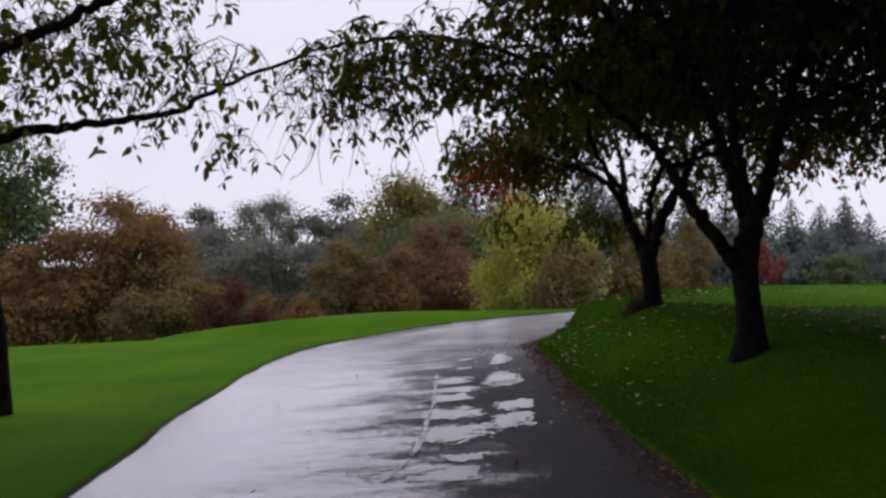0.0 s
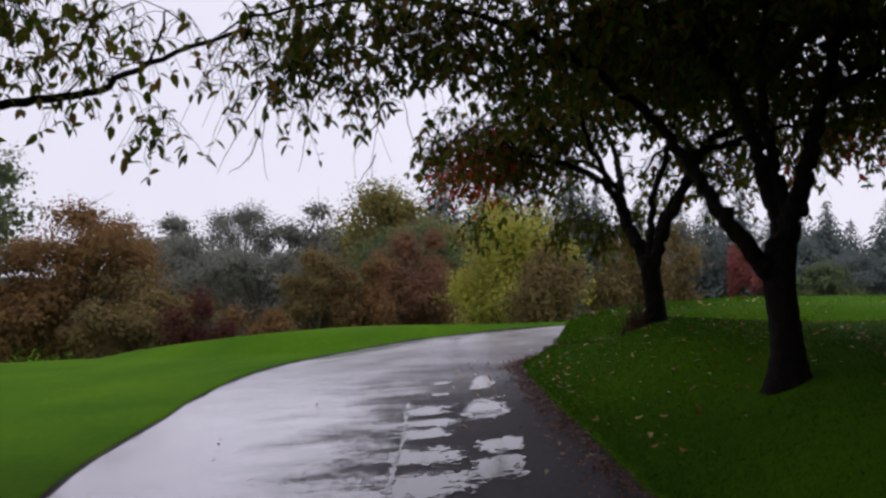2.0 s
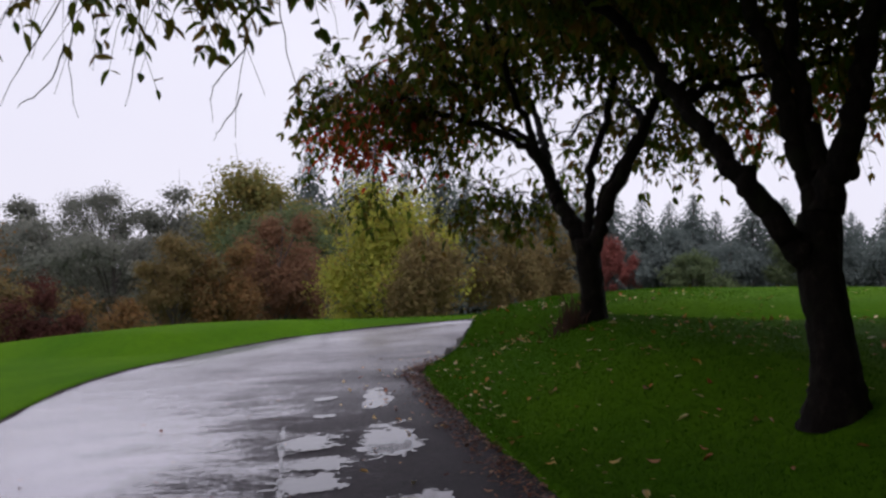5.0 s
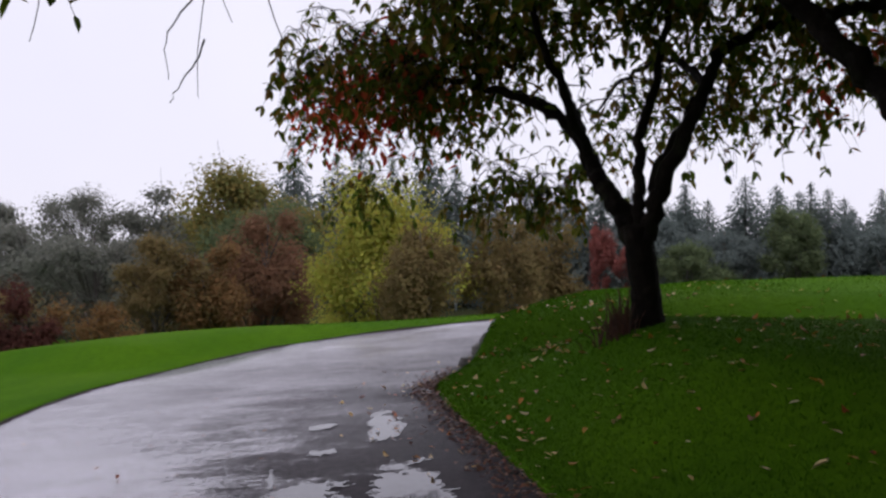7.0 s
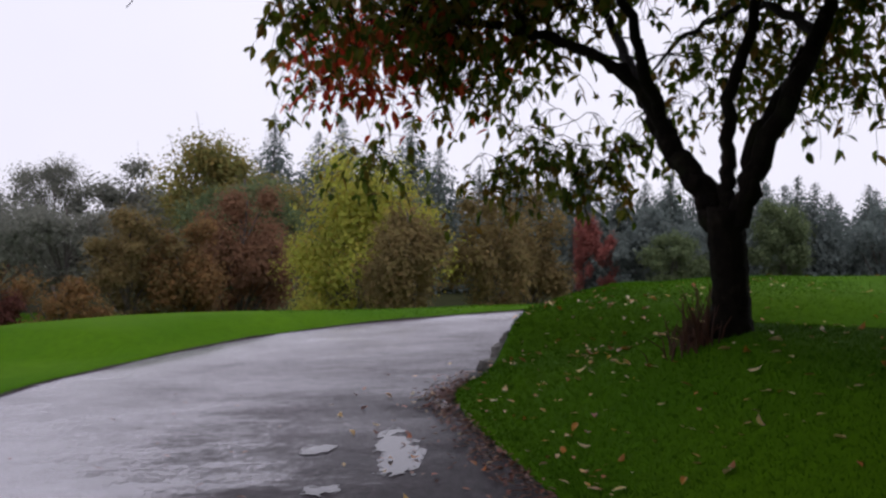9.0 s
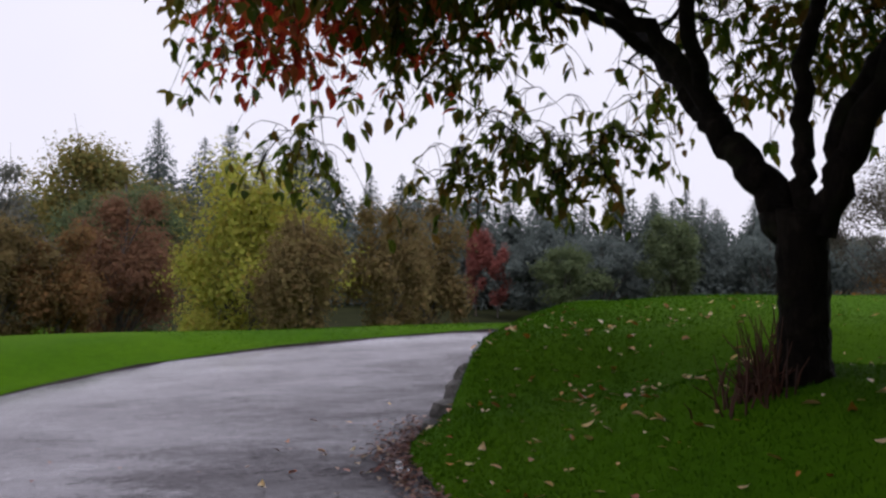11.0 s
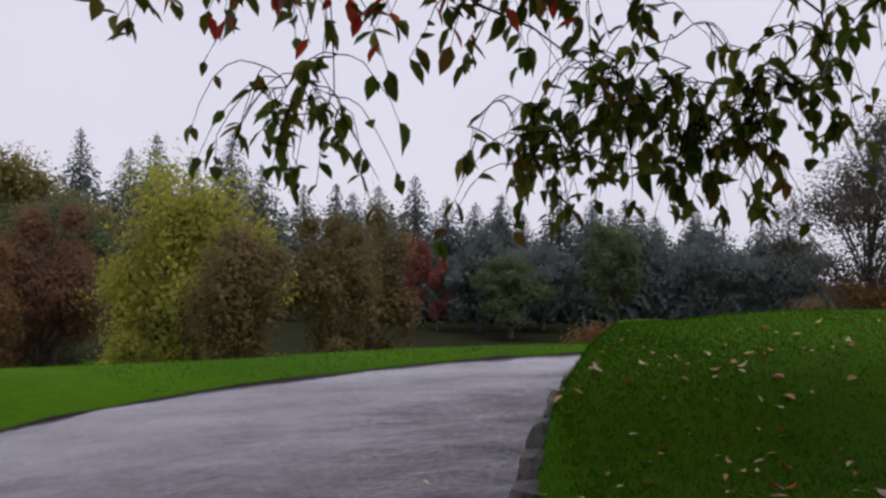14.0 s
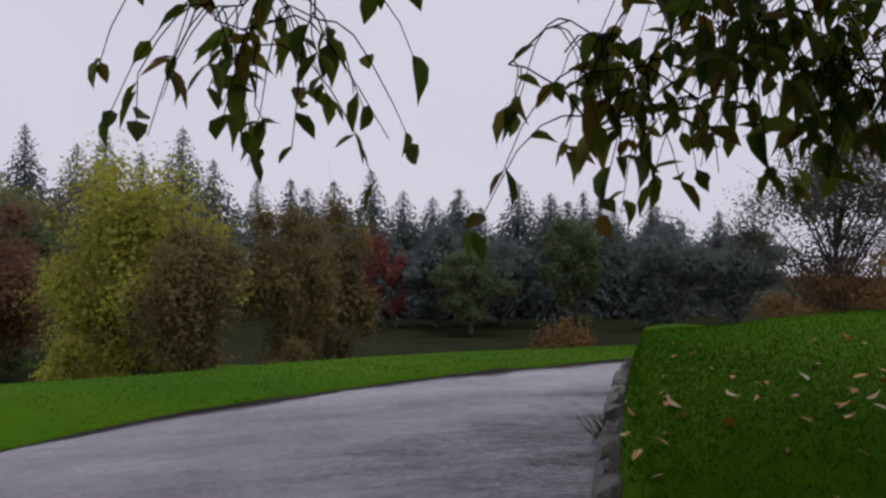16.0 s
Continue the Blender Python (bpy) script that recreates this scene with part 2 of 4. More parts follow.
# ---- geometry helpers ----
class Soup:
    """Points and faces of one mesh, gathered as arrays."""

    def __init__(self):
        self.v, self.f, self.n = [], [], 0

    def add(self, verts, faces):
        verts = np.asarray(verts, float)
        self.v.append(verts)
        self.f += [tuple(int(i) + self.n for i in f) for f in faces]
        self.n += len(verts)

    def many(self, verts, faces):
        """verts: k copies of one template, as (k, n, 3)."""
        k, n, _ = verts.shape
        self.v.append(verts.reshape(-1, 3))
        for off in range(k):
            base = self.n + off * n
            self.f += [tuple(i + base for i in f) for f in faces]
        self.n += k * n

    def mesh(self, name, material, smooth=False):
        me = bpy.data.meshes.new(name)
        me.from_pydata(np.concatenate(self.v).tolist() if self.v else [], [], self.f)
        me.materials.append(material)
        if smooth:
            me.polygons.foreach_set("use_smooth", [True] * len(me.polygons))
        me.update()
        return me


def part(name, data, parent, label="", kind=""):
    ob = new(name, data)
    ob.parent = parent
    return tagged(ob, label=label, kind=kind)


def smooth_line(points, steps):
    """A curve through the points."""
    p = np.array(points, float)
    q = np.vstack([2 * p[0] - p[1], p, 2 * p[-1] - p[-2]])
    out = []
    for i in range(1, len(q) - 2):
        for k in range(steps):
            t = k / steps
            a, b_, c_, d = q[i - 1], q[i], q[i + 1], q[i + 2]
            out.append(0.5 * (2 * b_ + (c_ - a) * t + (2 * a - 5 * b_ + 4 * c_ - d) * t * t + (3 * b_ - a - 3 * c_ + d) * t ** 3))
    out.append(p[-1])
    return np.array(out)


def tube(soup, line, radii, sides=7, rng=None, rough=0.0):
    line = np.asarray(line, float)
    n = len(line)
    tan = np.gradient(line, axis=0)
    tan /= np.linalg.norm(tan, axis=1)[:, None] + 1e-9
    ref = np.array([0.31, 0.93, 0.2])
    side = np.cross(tan, ref)
    side /= np.linalg.norm(side, axis=1)[:, None] + 1e-9
    up = np.cross(side, tan)
    a = np.arange(sides) * 2 * np.pi / sides
    r = np.asarray(radii, float)[:, None] * (1 + (rng.normal(size=(n, sides)) * rough if rough else 0))
    v = line[:, None] + r[..., None] * (np.cos(a)[None, :, None] * side[:, None] + np.sin(a)[None, :, None] * up[:, None])
    faces = [(i * sides + j, i * sides + (j + 1) % sides, (i + 1) * sides + (j + 1) % sides, (i + 1) * sides + j) for i in range(n - 1) for j in range(sides)]
    faces.append(tuple(range((n - 1) * sides, n * sides)))
    soup.add(v.reshape(-1, 3), faces)


def smoothstep(a, b_, x):
    t = np.clip((np.asarray(x, float) - a) / (b_ - a), 0, 1)
    return t * t * (3 - 2 * t)


# ---- the lie of the land ----
LEFT = [(-0.9, -8), (-1.7, -3), (-2.6, 1.5), (-3.55, 5), (-4.44, 8.0), (-4.87, 9.5), (-5.35, 10.9), (-5.85, 12.95), (-6.2, 14.4), (-6.40, 15.9), (-6.34, 17.0), (-6.08, 17.75), (-5.68, 18.68), (-5.18, 19.48),
        (-4.55, 20.14), (-3.84, 20.6), (-3.1, 20.93), (-2.4, 21.22), (-1.76, 21.52), (-1.13, 21.82), (0.5, 22.4), (3, 23.2), (8, 24.3), (20, 25.5), (60, 27)]
RIGHT = [(3.0, -8), (2.2, -3), (1.3, 1.5), (0.45, 5), (-0.3, 7.5), (-0.91, 9.3), (-1.34, 10.8), (-1.78, 12.2), (-2.2, 13.7), (-2.55, 14.95), (-2.72, 15.8), (-2.60, 16.5), (-2.23, 17.8), (-1.86, 19.0),
         (-1.50, 19.9), (-0.9, 20.5), (0.5, 21.0), (3, 21.5), (8, 22.2), (20, 23), (60, 24)]
edge_l = smooth_line(LEFT, 10)
edge_r = smooth_line(RIGHT, 10)


def path_z(x, y):
    """Height of the drive: it falls to the left and climbs ahead."""
    X, Y = np.asarray(x, float) + 3, np.asarray(y, float) - 15
    k = np.clip((Y - 2) / 3, 0, 1)
    s = X - k * np.maximum(X - 0.6, 0) * 0.85
    return 0.1472 + 0.0892 * s + 0.0534 * np.clip(Y, -12, 7) - 0.00417 * s * np.clip(Y, -2, 9)


def resample(line, n):
    d = np.r_[0, np.cumsum(np.linalg.norm(np.diff(line, axis=0), axis=1))]
    u = np.linspace(0, d[-1], n)
    return np.stack([np.interp(u, d, line[:, i]) for i in range(line.shape[1])], 1)


def grid_mesh(name, P, material, uvs=None, flip=False):
    """A sheet over a grid of points (rows, columns, 3)."""
    a, b_, _ = P.shape
    faces = []
    for i in range(a - 1):
        for j in range(b_ - 1):
            f = (i * b_ + j, i * b_ + j + 1, (i + 1) * b_ + j + 1, (i + 1) * b_ + j)
            faces.append(f[::-1] if flip else f)
    me = bpy.data.meshes.new(name)
    me.from_pydata(P.reshape(-1, 3).tolist(), [], faces)
    me.materials.append(material)
    if uvs is not None:
        layer = me.uv_layers.new(name="UVMap")
        flat = uvs.reshape(-1, 2)
        for loop in me.loops:
            layer.data[loop.index].uv = flat[loop.vertex_index]
    me.polygons.foreach_set("use_smooth", [True] * len(me.polygons))
    me.update()
    return me


# the drive, a strip between its two edges, which reaches a little under the turf
right_rows = resample(edge_r, 420)
left_rows = resample(edge_l, 420)
lp, rp = left_rows, right_rows
cols = np.linspace(-0.02, 1.02, 27)
P = np.zeros((420, 27, 3))
P[..., :2] = lp[:, None] + (rp - lp)[:, None] * cols[None, :, None]
P[..., 2] = path_z(P[..., 0], P[..., 1])
rr = np.random.default_rng(5)
P[..., 2] += 0.004 * np.sin(P[..., 0] * 7.1 + np.sin(P[..., 1] * 2.3) * 2) * np.sin(P[..., 1] * 3.7)
UV = np.zeros((420, 27, 2))
UV[..., 0] = cols[None]
UV[..., 1] = np.linspace(0, 1, 420)[:, None] * 40
road = new("road", grid_mesh("road", P, ASPHALT, UV, True))
tagged(road, "wet dark asphalt drive reflecting the pale sky", "road", kind="structure")


# the ground left of the drive: a verge, a rise round the bend's outside, then lawn that falls to a valley
def verge_z(e, d, n):
    """Height at a distance d outward from a point e of the left edge."""
    y_edge = e[:, 1][:, None]
    x_edge = e[:, 0][:, None]
    base = path_z(x_edge, y_edge)
    bend = smoothstep(18.3, 18.7, y_edge)
    lip = 0.022 * smoothstep(0.0, 0.05, d)
    low = -0.065 * d - 0.0008 * d * d
    high = 0.165 - 0.0144 * d * d
    past = -0.002 - 0.02 * d - 0.0109 * d * d
    out = smoothstep(19.4, 21.4, y_edge)
    h = low * (1 - bend) + bend * (high * (1 - out) + past * out)
    h = h * smoothstep(0.0, 0.9, d)
    z = base + lip + h
    floor_z = -3.6 + 0.25 * np.sin(d * 0.13 + x_edge * 0.1)
    return np.maximum(z, floor_z) + 0.006 * np.sin(d * 1.6 + y_edge * 0.9)


el = resample(edge_l, 260)
tl = np.gradient(el, axis=0)
tl /= np.linalg.norm(tl, axis=1)[:, None]
nl = np.stack([-tl[:, 1], tl[:, 0]], 1)
offs = np.r_[0, 0.015, 0.03, 0.06, 0.1, 0.18, 0.3, 0.45, 0.65, 0.9, 1.2, 1.6, 2.0, 2.5, 3.0, 3.6, 4.3, 5, 6, 7, 8.5, 10, 12, 15, 18, 22, 27, 34, 44, 60, 90, 150, 300, 800]
P = np.zeros((260, len(offs), 3))
P[..., :2] = el[:, None] + nl[:, None] * offs[None, :, None]
P[..., 2] = verge_z(el, offs[None], None)
P[:, 0, 2] -= 0.10
ground = new("ground", grid_mesh("ground", P, GRASS))
tagged(ground, "mown green lawn beside the drive falling to a valley", "lawn", kind="structure")


# the bank right of the drive
def right_x(y):
    return np.interp(y, edge_r[:, 1], edge_r[:, 0])


def north_y(x):
    k = edge_r[:, 1] >= 19.9
    return np.interp(x, edge_r[k][:, 0], edge_r[k][:, 1])


def bank_rise(d, y):
    """Height over the drive's edge: a grass slope that steepens to a low wall further on."""
    wall = 0.174 * smoothstep(15.0, 15.9, y) + 0.222 * smoothstep(16.2, 17.2, y)
    turf = smoothstep(14.88, 16.14, y)
    wide = 2.05 - 0.58 * smoothstep(11, 13, y) + 0.8 * turf
    slope = (0.589 - 0.438 * turf) * smoothstep(-0.05, wide, d)
    lip = 0.035 * smoothstep(0, 0.05, d)
    face = smoothstep(0.02, 0.16 + 0.25 * (1 - smoothstep(16, 17, y)), d)
    far = 0.021 * np.clip(d - 3, 0, 14) - 0.035 * np.maximum(d - 20, 0)
    return lip + wall * face + slope + far


def bank_point(y0, d):
    w = smoothstep(14.0, 19.9, y0)
    x = right_x(y0) + d
    y = y0 + w * (north_y(x) - 19.9)
    z = path_z(right_x(y0), y0) + bank_rise(d, y0) + 0.010 * np.sin(x * 2.3 + y * 1.1) * smoothstep(0.2, 1, d)
    z = z - 0.338 * smoothstep(19.3, 20.0, y0) * smoothstep(0.3, 2, d)
    return x, y, z


ys = np.r_[-60, -30, -15, np.linspace(-8, 5, 40), np.linspace(5.1, 20.0, 160)]
ds = np.r_[0, 0.015, 0.03, 0.05, 0.08, 0.12, 0.17, 0.23, 0.3, 0.4, 0.5, 0.62, 0.75, 0.9, 1.05, 1.2, 1.4, 1.6, 1.8, 2.1, 2.4, 2.8, 3.3, 4, 5, 6.5, 8.5, 11, 15, 20, 28, 40, 70, 150, 400]
YY, DD = np.meshgrid(ys, ds, indexing="ij")
bx, by, bz = bank_point(YY, DD)
bz = np.maximum(bz, -3.5)
bz[:, 0] -= 0.10
bank = new("bank", grid_mesh("bank", np.stack([bx, by, bz], -1), GRASS, None, True))
tagged(bank, "mown grass bank under the cherry trees strewn with leaves", "grass bank", kind="structure")

# far ground: the valley floor and the rise of the wood, out to the horizon
P = np.zeros((40, 60, 3))
gx = np.sinh(np.linspace(-4.6, 4.6, 60)) * 40
gy = 23.5 + np.r_[0, np.sinh(np.linspace(0.05, 4.6, 39)) * 40]
P[..., 0], P[..., 1] = gx[None], gy[:, None]
P[..., 2] = -3.7 + 2.2 * smoothstep(60, 130, P[..., 1])
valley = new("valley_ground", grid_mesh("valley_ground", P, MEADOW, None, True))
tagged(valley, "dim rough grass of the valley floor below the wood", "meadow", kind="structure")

# cut edge of soil along both sides of the drive
for nm, line, sgn in (("soil_edge", el, 1), ("soil_edge", resample(edge_r[: 10 * 15], 220), -1)):
    t_ = np.gradient(line, axis=0)
    t_ /= np.linalg.norm(t_, axis=1)[:, None]
    n_ = np.stack([-t_[:, 1], t_[:, 0]], 1) * sgn
    wob = 0.018 * np.sin(np.arange(len(line)) * 1.7) + 0.012 * rr.normal(size=len(line))
    o_ = np.array([-0.022, -0.010, 0.0, 0.012])
    h_ = np.array([-0.01, 0.002, 0.007, 0.014])
    P = np.zeros((len(line), 4, 3))
    P[..., :2] = line[:, None] + n_[:, None] * (o_[None, :, None] + (wob[:, None, None] * np.array([1, .6, .1, 0])[None, :, None]))
    P[..., 2] = path_z(line[:, 0], line[:, 1])[:, None] + h_[None] + 0.006 * rr.normal(size=(len(line), 4))
    tagged(new(nm, grid_mesh(nm, P, SOIL, None, sgn < 0)), "dark wet soil cut along the turf's edge", "soil edge", kind="structure")


# ---- trees ----
LEAF_V = np.array([(0, 0, 0), (-0.14, 0.16, 0.05), (0, 0.2, -0.02), (0.14, 0.16, 0.05), (-0.225, 0.42, 0.06), (0, 0.45, -0.05), (0.225, 0.42, 0.06), (-0.18, 0.68, 0.0), (0, 0.7, -0.09), (0.18, 0.68, 0.0), (-0.05, 0.87, -0.12), (0.05, 0.87, -0.12), (0.0, 1.0, -0.18)])
LEAF_F = [(0, 2, 1), (0, 3, 2), (1, 2, 5, 4), (2, 3, 6, 5), (4, 5, 8, 7), (5, 6, 9, 8), (7, 8, 10), (8, 9, 11), (8, 11, 12, 10)]
SMALL_V = np.array([(0, 0, 0), (-0.23, 0.3, 0.05), (0, 0.35, -0.03), (0.23, 0.3, 0.05), (-0.20, 0.65, 0.0), (0.20, 0.65, 0.0), (0, 1.0, -0.14)])
SMALL_F = [(0, 2, 1), (0, 3, 2), (1, 2, 6, 4), (2, 3, 5, 6)]
QUAD_V = np.array([(0, 0, 0), (-0.42, 0.5, 0.06), (0, 1.0, -0.08), (0.42, 0.5, 0.06)])
QUAD_F = [(0, 3, 2, 1)]


def turned(tmpl, pos, ahead, up, size):
    """Copies of a template with its y along ahead: (k, n, 3)."""
    ahead = ahead / (np.linalg.norm(ahead, axis=1)[:, None] + 1e-9)
    side = np.cross(ahead, up)
    side /= np.linalg.norm(side, axis=1)[:, None] + 1e-9
    nrm = np.cross(side, ahead)
    return pos[:, None] + size[:, None, None] * (tmpl[None, :, 0, None] * side[:, None] + tmpl[None, :, 1, None] * ahead[:, None] + tmpl[None, :, 2, None] * nrm[:, None])


def cherry_tree(label, trunk, trunk_r, limbs, clouds, seed, reds=(), picked=None, leaf=0.095, hang=1.0, bare=()):
    """trunk and limbs: lines through points; clouds: (centre, radii, branches, twigs each, leaves each twig). A leaf
    scale over 1.5 marks unseen foliage added for shade.
    """
    rng = np.random.default_rng(seed)
    tree = new("cherry_tree")
    tree.location = trunk[0]
    o = np.array(trunk[0])
    tagged(tree, label, "tree", "cherry trees on the lawn")
    line = smooth_line(trunk, 6)
    n = len(line)
    rad = np.interp(np.linspace(0, 1, n), np.linspace(0, 1, len(trunk_r)), trunk_r)
    soup = Soup()
    tube(soup, line - o, rad, 12, rng, 0.035)
    part("trunk", soup.mesh("trunk", BARK, True), tree)
    nodes, nrad = [], []
    for pts, r0, r1 in limbs:
        l = smooth_line(pts, 6)
        rr_ = np.linspace(r0, r1, len(l))
        l[1:-1] += rng.normal(size=(len(l) - 2, 3)) * 0.012
        s = Soup()
        tube(s, l - o, rr_, 9, rng, 0.04)
        part("limb", s.mesh("limb", BARK, True), tree)
        k = len(l) // 3
        nodes += list(l[k:])
        nrad += list(rr_[k:])
    nodes, nrad = np.array(nodes), np.array(nrad)
    twig_soup = Soup()
    for pts in bare:
        l = smooth_line(pts, 5)
        l[1:] += np.cumsum(rng.normal(size=(len(l) - 1, 3)), axis=0) * 0.008
        tube(twig_soup, l - o, np.linspace(0.006, 0.002, len(l)), 4)
    pos, ahead, ups, which = [], [], [], []
    for centre, radii, count, twigs, leaves, *more in clouds:
        grow, droop = (more + [1.0, 1.0])[:2] if len(more) < 2 else more
        centre, radii = np.array(centre), np.array(radii)
        for _ in range(count):
            q = rng.normal(size=3)
            q = centre + radii * q / np.linalg.norm(q) * rng.random() ** 0.45
            dist = np.linalg.norm((nodes - q) * np.array([1, 1, 1.25]), axis=1) + (nrad < 0.004) * 0.15
            i = int(np.argmin(dist + rng.random(len(dist)) * 0.15))
            p = nodes[i]
            span = np.linalg.norm(q - p)
            steps = max(4, min(9, int(span / 0.13)))
            t = np.linspace(0, 1, steps)[:, None]
            l = p + (q - p) * t + np.array([0, 0, 1]) * (np.sin(t * np.pi) * span * 0.17) + rng.normal(size=3) * np.sin(t * np.pi) * span * 0.10 + rng.normal(size=3) * np.sin(t * 2 * np.pi) * span * 0.06 + rng.normal(size=(steps, 3)) * 0.03 * np.sin(t * np.pi) * min(span, 1.5)
            r0 = min(nrad[i] * 0.8, 0.004 + 0.010 * span)
            # outsize leaves: foliage out of view that only blocks light
            unseen = grow > 1.5
            tube(twig_soup, (l[::3] if unseen else l) - o, np.linspace(r0, 0.003, steps)[::3 if unseen else 1], 3 if unseen else 5 if r0 > 0.008 else 4)
            h = steps // 2
            nodes = np.vstack([nodes, l[h:]])
            nrad = np.r_[nrad, np.linspace(r0, 0.003, steps)[h:]]
            for _k in range(twigs):
                a = l[rng.integers(max(1, steps // 3), steps)]
                out = rng.normal(size=3)
                out[2] = 0
                out /= np.linalg.norm(out) + 1e-6
                length = rng.uniform(0.16, 0.46) * hang * droop
                m = 6
                tt = np.linspace(0, 1, m)[:, None]
                tw = a + out * length * (tt * 0.75) + np.array([0, 0, -1]) * length * (0.9 * tt ** 1.7) + np.array([0, 0, 0.12 * length]) * np.sin(tt * 3)
                tw += np.cumsum(rng.normal(size=tw.shape), axis=0) * 0.014 * tt
                if not unseen:
                    tube(twig_soup, tw - o, np.linspace(0.0034, 0.0015, m), 3)
                if rng.random() < 0.12:
                    continue
                knots = rng.uniform(0.25, 0.92, 2)
                for _j in range(leaves):
                    f = 1.0 - abs(rng.normal()) * 0.05 if rng.random() < 0.5 else min(1.0, knots[rng.integers(2)] + rng.normal() * 0.03)
                    f = max(0.05, f)
                    i0 = min(int(f * (m - 1)), m - 2)
                    pp = tw[i0] + (tw[i0 + 1] - tw[i0]) * (f * (m - 1) - i0)
                    yaw = rng.uniform(0, 2 * np.pi)
                    dr = rng.uniform(-1.5, -0.1) if unseen else rng.uniform(-2.0, -0.3) if rng.random() < 0.75 else rng.uniform(-0.4, 0.4)
                    pos.append(pp)
                    which.append(grow)
                    ahead.append((np.cos(yaw), np.sin(yaw), dr))
                    ups.append((np.cos(yaw + rng.normal() * 0.7), np.sin(yaw + rng.normal() * 0.7), 1.0))
    part("twig_growth", twig_soup.mesh("twig_growth", BARK, True), tree, kind="stuff")
    pos, ahead, ups = np.array(pos), np.array(ahead), np.array(ups)
    size = leaf * rng.uniform(0.65, 1.3, len(pos)) * np.array(which)
    red = np.zeros(len(pos), bool)
    for centre, radii, share in reds:
        inside = (((pos - np.array(centre)) / np.array(radii)) ** 2).sum(1) < 1
        red |= inside & (rng.random(len(pos)) < share)
    single = np.zeros(len(pos), bool)
    if picked:
        ok = np.nonzero(picked(pos))[0]
        single[ok[rng.permutation(len(ok))[:280]]] = True
        shapes = {}
        for key, mat in ((False, BIGLEAF), (True, BIGRED)):
            shapes[key] = []
            for bend in (1.6, 2.8, 3.8):
                s = Soup()
                s.add(LEAF_V * np.array([0.88, 1, bend]), LEAF_F)
                shapes[key].append(s.mesh("leaf", mat, True))
        for i in np.nonzero(single)[0]:
            a = Vector(ahead[i]).normalized()
            sd = a.cross(Vector(ups[i])).normalized()
            nr = sd.cross(a)
            ob = new("leaf", shapes[bool(red[i])][int(rng.integers(3))])
            ob.parent = tree
            m = Matrix((sd, a, nr)).transposed().to_4x4()
            ob.matrix_local = Matrix.Translation(Vector(pos[i] - o)) @ m @ Matrix.Scale(size[i] * 1.1, 4)
    for mask, nm, mat in ((~red & ~single, "foliage", CHERRY), (red & ~single, "red_foliage", REDLEAF)):
        if mask.any():
            s = Soup()
            # the outsize leaves of the unseen shading foliage are plain quads
            big = np.array(which) > 1.5
            for sub, tv, tf in ((mask & ~big, SMALL_V, SMALL_F), (mask & big, QUAD_V * np.array([0.55, 1, 1]), QUAD_F)):
                if sub.any():
                    s.many(turned(tv, pos[sub] - o, ahead[sub], ups[sub], size[sub]), tf)
            part(nm, s.mesh(nm, mat), tree, "red autumn leaves" if "red" in nm else "", "stuff")
    return tree


